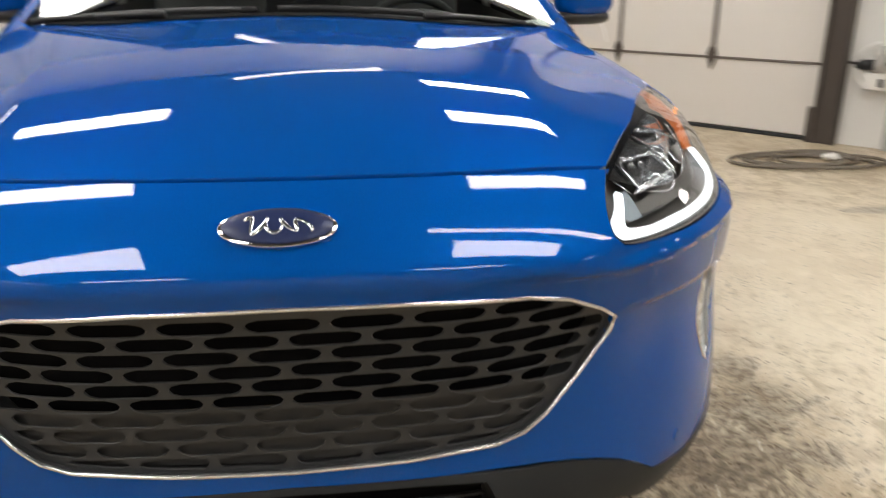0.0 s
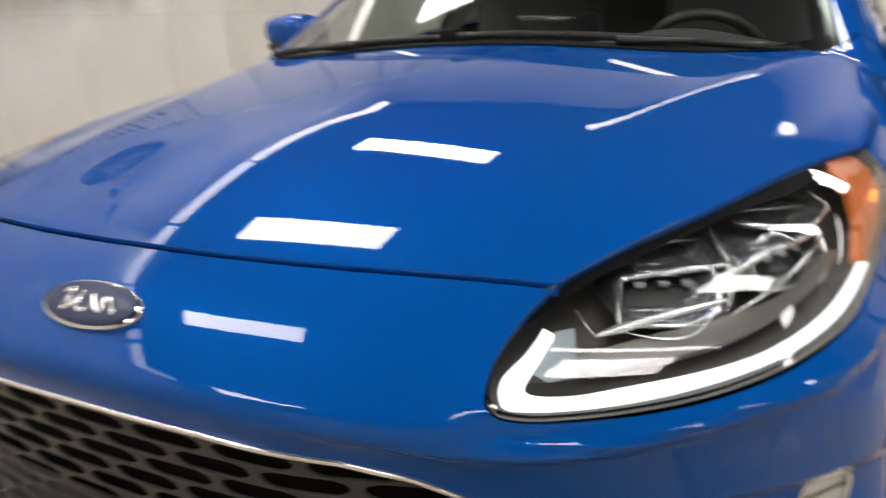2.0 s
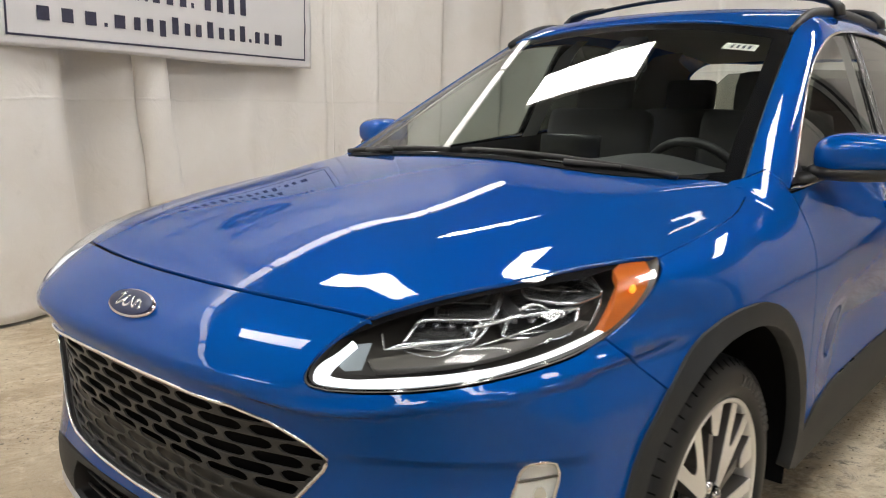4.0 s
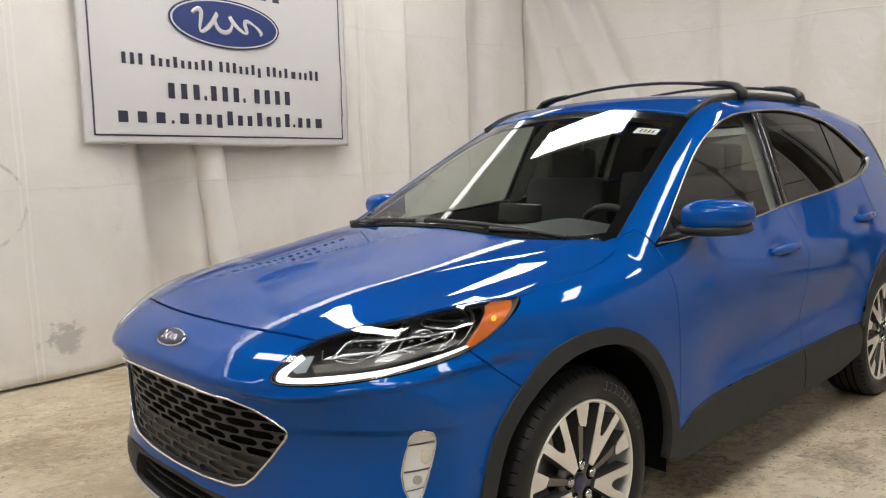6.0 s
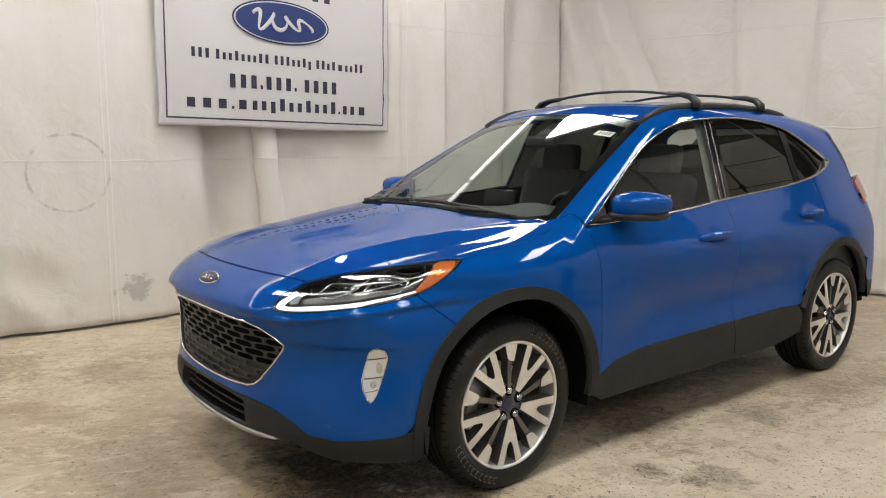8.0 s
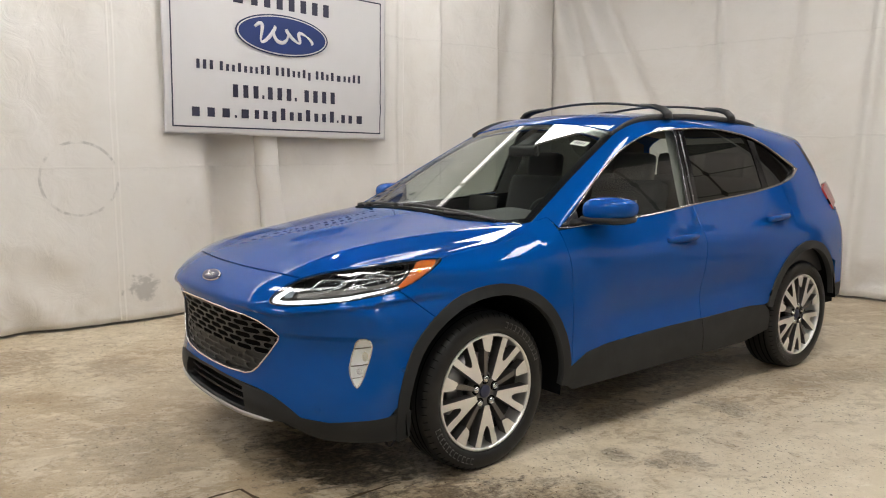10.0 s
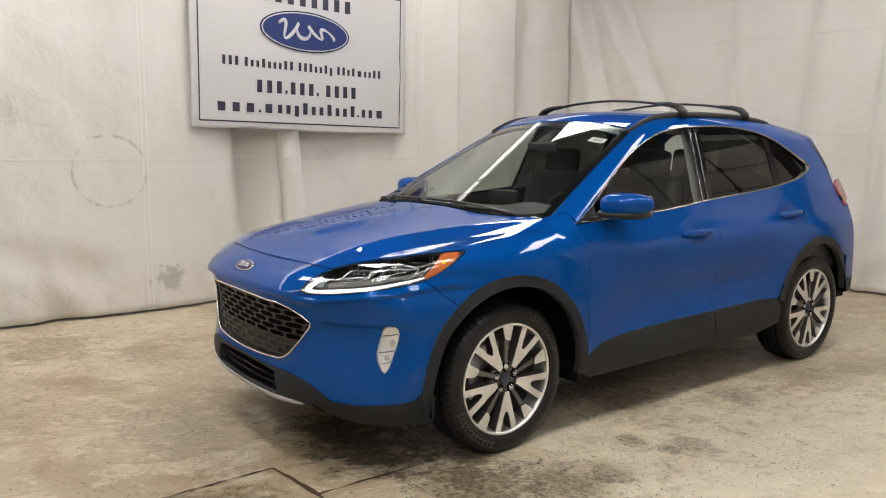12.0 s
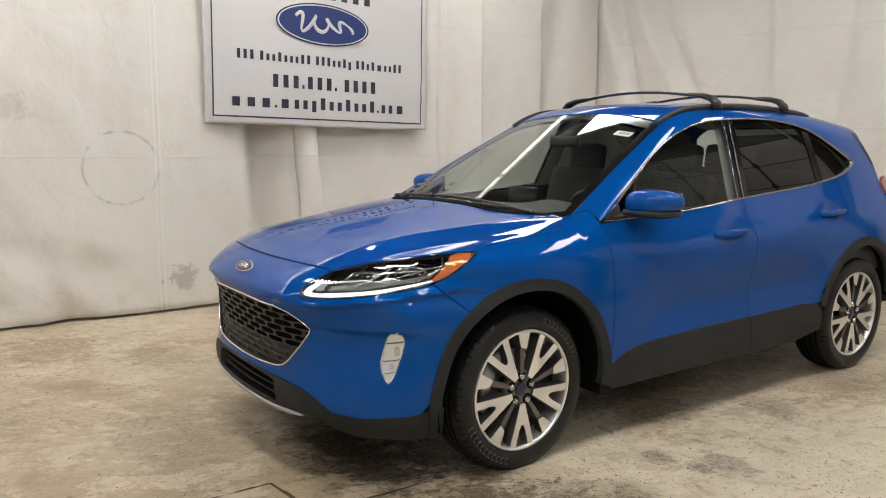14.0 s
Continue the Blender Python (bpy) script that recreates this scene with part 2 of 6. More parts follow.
def make_glass(name, tint, rough=0.0, least=0.042, power=4.6):
    m = bpy.data.materials.new(name)
    m.use_nodes = True
    nt = m.node_tree
    nt.nodes.remove(nt.nodes["Principled BSDF"])
    out = nt.nodes["Material Output"]
    tr = nt.nodes.new("ShaderNodeBsdfTransparent")
    tr.inputs[0].default_value = (*tint, 1)
    gl = nt.nodes.new("ShaderNodeBsdfGlossy")
    gl.inputs["Roughness"].default_value = rough
    lw = nt.nodes.new("ShaderNodeLayerWeight")
    lw.inputs["Blend"].default_value = 0.5
    pw = nt.nodes.new("ShaderNodeMath")
    pw.operation = "POWER"
    nt.links.new(lw.outputs["Facing"], pw.inputs[0])
    pw.inputs[1].default_value = power
    fr = nt.nodes.new("ShaderNodeMapRange")
    fr.inputs["To Min"].default_value, fr.inputs["To Max"].default_value = least, 1.0
    nt.links.new(pw.outputs[0], fr.inputs["Value"])
    mx = nt.nodes.new("ShaderNodeMixShader")
    nt.links.new(fr.outputs[0], mx.inputs[0])
    nt.links.new(tr.outputs[0], mx.inputs[1])
    nt.links.new(gl.outputs[0], mx.inputs[2])
    nt.links.new(mx.outputs[0], out.inputs["Surface"])
    return m


GLASS = make_glass("windscreen_glass", (0.84, 0.90, 0.86))
SIDEGLASS = make_glass("side_glass", (0.45, 0.50, 0.47), least=0.04)
PRIVACY = make_glass("privacy_glass", (0.06, 0.066, 0.06), least=0.035)
REARGLASS = make_glass("tinted_rear_glass", (0.30, 0.31, 0.27))
LENS = make_glass("clear_lens", (0.93, 0.95, 0.95), power=3.6)


def make_glow(name, color, strength):
    m = material(name, color, 0.4)
    shader(m).inputs["Emission Color"].default_value = (*color, 1)
    shader(m).inputs["Emission Strength"].default_value = strength
    return m


TUBE = make_glow("fluorescent_panel", (1.0, 0.97, 0.93), LAMP_POWER)
WALLTUBE = make_glow("wall_tube", (1.0, 0.97, 0.93), 2.7)
DRL = make_glow("running_light", (0.93, 0.96, 1.0), 0.55)


# ---- builders ----
def obj(name, bm, mat, parent=None, label="", smooth=True):
    me = bpy.data.meshes.new(name)
    bm.normal_update()
    bm.to_mesh(me)
    bm.free()
    if smooth:
        for p in me.polygons:
            p.use_smooth = True
    if mat:
        me.materials.append(mat)
    ob = new(name, me)
    if parent:
        ob.parent = parent
    if label:
        ob["label"] = label
    return ob


def part(name, bm, mat, parent, label="", smooth=True):
    return obj(name, bm, mat, parent, label, smooth)


def empty(name, m=None):
    e = new(name)
    e.empty_display_size = 0.1
    if m is not None:
        e.matrix_basis = m
    return e


def box(bm, center, size, bevel=0.0, rot=None):
    r = bmesh.ops.create_cube(bm, size=1.0)
    m = Matrix.Translation(center) @ (rot.to_4x4() if rot else Matrix()) @ Matrix.Diagonal((*size, 1))
    bmesh.ops.transform(bm, matrix=m, verts=r["verts"])
    if bevel:
        edges = list({e for v in r["verts"] for e in v.link_edges})
        bmesh.ops.bevel(bm, geom=edges, offset=bevel, segments=2, affect="EDGES", profile=0.6)


def sweep(bm, points, radius, sides=8, closed=False, flat=1.0, caps=True):
    """A tube along points; radius a number or a list; flat squeezes it across."""
    pts = [Vector(p) for p in points]
    rings = []
    n = len(pts)
    up = Vector((0, 0, 1))
    for i, p in enumerate(pts):
        a, b = (pts[(i - 1) % n], pts[(i + 1) % n]) if closed else (pts[max(i - 1, 0)], pts[min(i + 1, n - 1)])
        d = (b - a).normalized()
        u = up if abs(d.dot(up)) < 0.95 else Vector((1, 0, 0))
        s = d.cross(u).normalized()
        w = s.cross(d).normalized()
        r = radius[i] if isinstance(radius, (list, tuple)) else radius
        rings.append([bm.verts.new(p + s * r * math.cos(2 * math.pi * k / sides) + w * r * flat * math.sin(2 * math.pi * k / sides)) for k in range(sides)])
    for i in range(n if closed else n - 1):
        r0, r1 = rings[i], rings[(i + 1) % n]
        for k in range(sides):
            bm.faces.new((r0[k], r0[(k + 1) % sides], r1[(k + 1) % sides], r1[k]))
    if caps and not closed:
        bm.faces.new(rings[0][::-1])
        bm.faces.new(rings[-1])


def lathe(bm, profile, m=None, steps=48, closed=False):
    """Turns (radius, height) round the local z axis."""
    rings = []
    for r, h in profile:
        rings.append([bm.verts.new((r * math.cos(2 * math.pi * k / steps), r * math.sin(2 * math.pi * k / steps), h)) for k in range(steps)])
    new_verts = [v for r in rings for v in r]
    for i in range(len(rings) - 1 + (1 if closed else 0)):
        a, b = rings[i], rings[(i + 1) % len(rings)]
        for k in range(steps):
            bm.faces.new((a[k], a[(k + 1) % steps], b[(k + 1) % steps], b[k]))
    if m is not None:
        bmesh.ops.transform(bm, matrix=m, verts=new_verts)


def spl(*pts):
    """A natural cubic spline through (x, y) pairs, straight beyond its ends."""
    xs = np.array([p[0] for p in pts], float)
    ys = np.array([p[1] for p in pts], float)
    n = len(xs)
    h = np.diff(xs)
    a = np.eye(n)
    r = np.zeros(n)
    for i in range(1, n - 1):
        a[i, i - 1], a[i, i], a[i, i + 1] = h[i - 1], 2 * (h[i - 1] + h[i]), h[i]
        r[i] = 6 * ((ys[i + 1] - ys[i]) / h[i] - (ys[i] - ys[i - 1]) / h[i - 1])
    m2 = np.linalg.solve(a, r)

    def at(x):
        x = np.asarray(x, float)
        xc = np.clip(x, xs[0], xs[-1])
        i = np.clip(np.searchsorted(xs, xc) - 1, 0, n - 2)
        t0, t1, hh = xs[i + 1] - xc, xc - xs[i], h[i]
        y = (m2[i] * t0**3 + m2[i + 1] * t1**3) / (6 * hh) + (ys[i] / hh - m2[i] * hh / 6) * t0 + (ys[i + 1] / hh - m2[i + 1] * hh / 6) * t1
        lo = (ys[1] - ys[0]) / h[0] - h[0] * (2 * m2[0] + m2[1]) / 6
        hi = (ys[-1] - ys[-2]) / h[-1] + h[-1] * (m2[-2] + 2 * m2[-1]) / 6
        return y + np.minimum(x - xs[0], 0) * lo + np.maximum(x - xs[-1], 0) * hi

    return at


def smax(a, b, k):
    h = np.maximum(k - np.abs(a - b), 0) / k
    return np.maximum(a, b) + h * h * k / 4


def smin(a, b, k):
    return -smax(-a, -b, k)


def bell(t):
    return np.exp(-t * t)


def step(t):
    t = np.clip(t, 0, 1)
    return t * t * (3 - 2 * t)


# ---- the car's outer form: y along the car, front axle at y = 0, all in metres ----
WB, HUB_Z, TYRE_R = 2.71, 0.345, 0.357
side_z = spl((0.2, 0.865), (0.35, 0.893), (0.5, 0.902), (0.65, 0.905), (0.8, 0.905), (0.9, 0.893), (1.0, 0.850), (1.1, 0.803), (1.3, 0.722), (1.5, 0.636), (1.65, 0.566))
side_y = spl((-0.9, -0.15), (-0.6, -0.045), (-0.3, -0.012), (0.0, 0.0), (0.6, 0.0), (1.5, 0.006), (2.4, 0.0), (2.9, -0.02), (3.3, -0.065), (3.7, -0.15))
nose_low = spl((0.22, -0.85), (0.30, -0.905), (0.45, -0.900), (0.6, -0.907), (0.7, -0.925), (0.77, -0.947), (0.85, -0.975))
hood_z = spl((-1.02, 0.700), (-0.985, 0.7384), (-0.95, 0.7759), (-0.93, 0.7957), (-0.905, 0.8186), (-0.885, 0.8355), (-0.86, 0.8533), (-0.835, 0.868), (-0.787, 0.8905), (-0.64, 0.939), (-0.5, 0.9708), (-0.2, 1.0207), (0.1, 1.062), (0.4, 1.094), (1.5, 1.13), (3.3, 1.16), (3.7, 1.1))
roof_z = spl((1.0, 1.545), (1.25, 1.595), (1.6, 1.628), (2.0, 1.632), (2.5, 1.607), (3.0, 1.545), (3.3, 1.50))
hood_crease = spl((-0.9, 0.42), (-0.47, 0.467), (-0.19, 0.528), (0.0, 0.590), (0.19, 0.655), (0.37, 0.735), (0.6, 0.84))
back_y = spl((0.2, 3.52), (0.35, 3.63), (0.55, 3.66), (0.75, 3.64), (0.95, 3.585), (1.15, 3.52), (1.3, 3.46))


def body_f(p):
    """Less than nothing inside the closed body, more outside."""
    x, y, z = np.abs(p[:, 0]), p[:, 1], p[:, 2]
    w = side_z(z) + side_y(y)
    low = step((1.02 - z) / 0.15)
    w = w + 0.014 * low * (bell((y - 0.02) / 0.42) * bell((z - 0.55) / 0.4) + bell((y - WB) / 0.42) * bell((z - 0.55) / 0.4))
    run = step((y - 0.55) / 0.35) * step((2.35 - y) / 0.35)
    for hy, hz in ((1.36, 0.936), (2.39, 0.992)):
        w = w - 0.017 * bell((y - hy) / 0.062) ** 1 * bell((z - hz) / 0.034)
    w = w - 0.031 * run * bell((z - 0.605 - 0.03 * (y - 1.4)) / 0.125)
    w = w + 0.008 * run * bell((z - 0.90 - 0.035 * (y - 1.4)) / 0.06)
    # crease under the headlamp and the pocket round the fog lamp
    crease = 0.766 - 0.016 * bell((x - 0.52) / 0.12) + 0.14 * np.maximum(x - 0.62, 0) + 0.010 * step((y + 0.66) / 0.20)
    fade = step((-0.10 - y) / 0.35)
    tuck = fade * (0.022 * step((crease - z) / 0.015) * step((z - 0.45) / 0.2) + 0.024 * step((x - 0.44) / 0.10) * step((z - crease) / 0.032) * step((0.94 - z) / 0.06))
    pocket = 0.036 * step((0.672 - z) / 0.026) * step((z - 0.42) / 0.19) * step((x - 0.50) / 0.16) * step((-0.42 - y) / 0.20)
    w = w - 0.036 * bell((z - 0.835) / 0.075) * step((0.05 - y) / 0.35)
    side = x - w + tuck * 0.8 + pocket * 0.15
    plan = 0.12 * x**2 + 0.40 * x**4 + 0.10 * x**6
    under = nose_low(z) + plan - y + tuck * step((x - 0.25) / 0.25) + pocket * 0.7
    front = under
    rear = y - back_y(z) + 0.10 * x**2 + 0.42 * x**4
    ridge = hood_crease(y)
    off = (x - ridge) / 0.165
    off = np.clip(0.5 * (off + np.sqrt(off * off + 0.012)), 0, 1)
    dome = 0.0195 * (1 - off) ** 1.7 * step((y + 0.85) / 0.45)
    near = step((-0.40 - y) / 0.42)
    hood = z - (hood_z(y - plan * near) - (0.085 - 0.075 * near) * x**2 + 0.004 - 0.09 * (0.36 * np.tanh(x / 0.36)) ** 2 + dome)
    hood = hood * (1 - 0.35 * step((-0.82 - y + plan) / 0.12))
    roof = z - (roof_z(y) - 0.085 * x**2 - 0.05 * x**4)
    screen = (0.905 + (z - 1.419) / 0.52 + 0.25 * x**2 + 0.10 * (z - 1.3) ** 2 - y) * 0.46
    hatch = (y - 3.52 + (z - 1.1) * 0.82 + 0.22 * x**2) * 0.75
    cabin = smax(smax(roof, screen, 0.045), hatch, 0.03)
    top = smin(hood, cabin, 0.006)
    return smax(smax(smax(top, side, 0.10), front, 0.022), rear, 0.08)


S2 = math.sqrt(0.5)
CYL_Y = 0.10


def rays(kind, q):
    """Starts and ways of the rays that carry plane coordinates onto the body."""
    a, b = q[:, 0], q[:, 1]
    o, one = np.zeros_like(a), np.ones_like(a)
    if kind == "side":
        return np.stack((1.3 * one, a, b), 1), np.stack((-one, o, o), 1)
    if kind == "top":
        return np.stack((a, b, 1.9 * one), 1), np.stack((o, o, -one), 1)
    if kind == "round":
        s, c = np.sin(a), np.cos(a)
        return np.stack((1.5 * s, CYL_Y - 1.5 * c, b), 1), np.stack((-s, c, o), 1)
    if kind == "diag":
        return np.stack((-S2 * b + 2.2, a, S2 * b + 2.2), 1), np.stack((-S2 * one, o, -S2 * one), 1)
    if kind == "back":
        return np.stack((a, 4.3 * one, b), 1), np.stack((o, -one, o), 1)


def flat(kind, p):
    p = np.atleast_2d(np.array(p, float))
    x, y, z = p[:, 0], p[:, 1], p[:, 2]
    if kind == "side":
        return np.stack((y, z), 1)
    if kind == "top":
        return np.stack((x, y), 1)
    if kind == "round":
        return np.stack((np.arctan2(x, CYL_Y - y), z), 1)
    if kind == "diag":
        return np.stack((y, (z - x) * S2), 1)
    if kind == "back":
        return np.stack((x, z), 1)


def onto(kind, q, sink=0.0):
    """The first points of the body (sunk by some depth) that the rays meet."""
    q = np.atleast_2d(np.array(q, float))
    o, d = rays(kind, q)
    n = len(q)
    ts = np.linspace(0, 2.0, 81)
    lo, hi, found = np.zeros(n), np.full(n, 2.0), np.zeros(n, bool)
    best, bt = np.full(n, 9.0), np.zeros(n)
    for i, t in enumerate(ts):
        v = body_f(o + d * t) + sink
        m = v < best
        best, bt = np.where(m, v, best), np.where(m, t, bt)
        hit = (~found) & (v < 0)
        lo, hi = np.where(hit, ts[max(i - 1, 0)], lo), np.where(hit, t, hi)
        found |= hit
    lo, hi = np.where(found, lo, bt), np.where(found, hi, bt)
    for _ in range(22):
        mid = (lo + hi) / 2
        inside = body_f(o + d * mid[:, None]) + sink < 0
        lo, hi = np.where(inside, lo, mid), np.where(inside, mid, hi)
    return o + d * ((lo + hi) / 2)[:, None]


def grad(p, e=0.004):
    g = np.zeros_like(p)
    for k in range(3):
        s = np.zeros(3)
        s[k] = e
        g[:, k] = body_f(p + s) - body_f(p - s)
    return g / np.maximum(np.linalg.norm(g, axis=1), 1e-9)[:, None]


def dense(line, gap=0.02, closed=True):
    """Points along a polyline at most gap apart."""
    line = [np.array(p, float) for p in line]
    out = []
    for i in range(len(line) if closed else len(line) - 1):
        a, b = line[i], line[(i + 1) % len(line)]
        n = max(1, int(math.ceil(np.linalg.norm(b - a) / gap)))
        out += [a + (b - a) * k / n for k in range(n)]
    if not closed:
        out.append(line[-1])
    return np.array(out)


def smooth_line(pts, n=24):
    """A smooth open curve through a few points."""
    pts = np.array(pts, float)
    d = np.concatenate(([0], np.cumsum(np.linalg.norm(np.diff(pts, axis=0), axis=1))))
    fs = [spl(*zip(d, pts[:, k])) for k in range(pts.shape[1])]
    s = np.linspace(0, d[-1], n)
    return np.stack([f(s) for f in fs], 1)


def inside(poly, q):
    x, y = q[:, 0], q[:, 1]
    c = np.zeros(len(q), bool)
    n = len(poly)
    for i in range(n):
        (x0, y0), (x1, y1) = poly[i], poly[(i + 1) % n]
        k = ((y0 > y) != (y1 > y))
        with np.errstate(divide="ignore", invalid="ignore"):
            k &= x < (x1 - x0) * (y - y0) / (y1 - y0 + 1e-15) + x0
        c ^= k
    return c


def patch(kind, outline, holes=(), gap=0.025, sink=0.0, edge=0.01):
    """Points, normals and faces of the piece of the body inside an outline of plane coordinates, with its rim turned in."""
    loops = [dense(outline, gap)] + [dense(h, gap) for h in holes]
    base = [np.array(l) for l in loops]
    allp = np.concatenate(base)
    lo, hi = allp.min(0), allp.max(0)
    gx, gy = np.meshgrid(np.arange(lo[0], hi[0], gap), np.arange(lo[1], hi[1], gap))
    g = np.stack((gx.ravel(), gy.ravel()), 1) + gap * 0.37
    keep = inside(base[0], g)
    for h in base[1:]:
        keep &= ~inside(h, g)
    g = g[keep]
    d = np.full(len(g), 9.0)
    for q in allp:
        d = np.minimum(d, np.hypot(g[:, 0] - q[0], g[:, 1] - q[1]))
    g = g[d > gap * 0.45]
    pts = np.concatenate((allp, g))
    edges, k = [], 0
    for l in base:
        n = len(l)
        edges += [(k + i, k + (i + 1) % n) for i in range(n)]
        k += n
    from mathutils.geometry import delaunay_2d_cdt
    vs, _, fs, _, _, _ = delaunay_2d_cdt([Vector(p) for p in pts], edges, [], 0, 1e-6)
    q = np.array([tuple(v) for v in vs])
    cen = np.array([q[list(f)].mean(0) for f in fs])
    ok = inside(base[0], cen)
    for h in base[1:]:
        ok &= ~inside(h, cen)
    fs = [tuple(f) for f, o in zip(fs, ok) if o]
    p = onto(kind, q, sink)
    nrm = grad(p)
    fixed = []
    for f in fs:
        a, b, c = p[f[0]], p[f[1]], p[f[2]]
        fixed.append(f if np.dot(np.cross(b - a, c - a), nrm[f[0]]) > 0 else f[::-1])
    verts, norms, faces = [tuple(v) for v in p], [tuple(v) for v in nrm], fixed
    if edge:
        count = {}
        for f in faces:
            for i in range(3):
                count[(f[i], f[(i + 1) % 3])] = 1
        rim = [e for e in count if (e[1], e[0]) not in count]
        top, bot, acc = {}, {}, {}
        for a, b in rim:
            out = np.cross(np.array(verts[b]) - np.array(verts[a]), np.array(norms[a]))
            for v in (a, b):
                acc[v] = acc.get(v, 0) + out / max(np.linalg.norm(out), 1e-9)
        for v, o in acc.items():
            o = o / max(np.linalg.norm(o), 1e-9)
            top[v], bot[v] = len(verts), len(verts) + 1
            nv = np.array(norms[v])
            verts += [verts[v], tuple(np.array(verts[v]) - nv * edge)]
            norms += [tuple((nv + o) * S2), tuple(o)]
        for a, b in rim:
            faces.append((top[b], top[a], bot[a], bot[b]))
    return verts, norms, faces


def sheet(name, data, mat, parent, label="", mirror=False, lift=0.0):
    """A mesh object from patch(), with its own normals; mirror: the other side's."""
    verts, norms, faces = data
    v, n = np.array(verts), np.array(norms)
    v = v + n * lift
    if mirror:
        v, n = v * (-1, 1, 1), n * (-1, 1, 1)
        faces = [f[::-1] for f in faces]
    me = bpy.data.meshes.new(name)
    me.from_pydata([tuple(p) for p in v], [], faces)
    me.polygons.foreach_set("use_smooth", [True] * len(me.polygons))
    me.materials.append(mat)
    me.update()
    me.normals_split_custom_set_from_vertices([tuple(p) for p in n])
    ob = new(name, me)
    ob.parent = parent
    if label:
        ob["label"] = label
    return ob


def pane(data, kind):
    """Gives a piece of glass the even curve of its own pane, free of the rounding at the body's edges."""
    verts, _, faces = data
    p = np.array(verts)
    if kind == "side":
        e = 0.01
        n = np.stack((np.ones(len(p)), -(side_y(p[:, 1] + e) - side_y(p[:, 1] - e)) / (2 * e), 0.25 + 0.66 * (p[:, 2] - 1.22)), 1)
    else:
        n = np.stack((0.5 * p[:, 0], -np.ones(len(p)), 1.923 + 0.2 * (p[:, 2] - 1.3)), 1)
    n /= np.linalg.norm(n, axis=1)[:, None]
    return verts, [tuple(v) for v in n], faces


def both(name, data, mat, parent, label=""):
    return sheet(name, data, mat, parent, label), sheet(name, data, mat, parent, label, True)


# ---- setting ----
def curtain(name, plan, height, mat, folds, seed, label, laps=(), grid=0.035, bottom=0.022):
    """A hung sheet along a plan line, with folds (place along it, width, depth, lean), laps (start, end, depth) where a sheet overlaps the next, and wrinkles."""
    line = dense(smooth_line(plan, 40), grid, closed=False)
    s = np.concatenate(([0], np.cumsum(np.linalg.norm(np.diff(line, axis=0), axis=1))))
    tang = np.gradient(line, axis=0)
    tang /= np.linalg.norm(tang, axis=1)[:, None]
    side = np.stack((tang[:, 1], -tang[:, 0]), 1)
    rows = int((height - bottom) / (grid * 1.6)) + 1
    bm = bmesh.new()
    grid_v = []
    for j in range(rows + 1):
        z = bottom + (height - bottom) * j / rows
        row = []
        for i, (x, y) in enumerate(line):
            d = sum(depth * math.exp(-(((s[i] - at - lean * (z - 1.5)) / wide) ** 2)) for at, wide, depth, lean in folds)
            d += sum(depth * ((s[i] - a) / (b - a)) ** 1.6 for a, b, depth in laps if a < s[i] < b)
            d += 0.050 * noise.noise((s[i] * 1.3 + seed, z * 0.25, seed)) + 0.016 * noise.noise((s[i] * 3.6 + seed, z * 0.45, seed + 5)) + 0.018 * noise.noise((s[i] * 4.0 + z * 1.2, z * 2.0, seed + 7))
            d += 0.012 * abs(noise.noise((s[i] * 3.2 + z * 1.6, z * 2.6 - s[i] * 1.5, seed + 3)))
            d += 0.040 * (1 - 2.4 * abs(noise.noise((s[i] * 2.3 + z * 1.7, z * 2.4 - s[i] * 1.3, seed + 9)))) * max(0.0, 1 - z / 1.0) * (1.0 if s[i] < 5.7 else max(0.15, 1 - (s[i] - 5.7) / 0.5))
            row.append(bm.verts.new((x + side[i][0] * d, y + side[i][1] * d, z)))
        grid_v.append(row)
    for a, b in zip(grid_v, grid_v[1:]):
        for i in range(len(a) - 1):
            bm.faces.new((a[i], a[i + 1], b[i + 1], b[i]))
    ob = obj(name, bm, mat)
    m = ob.modifiers.new("thickness", "SOLIDIFY")
    m.thickness = 0.006
    return tagged(ob, label, "curtain", kind="structure")


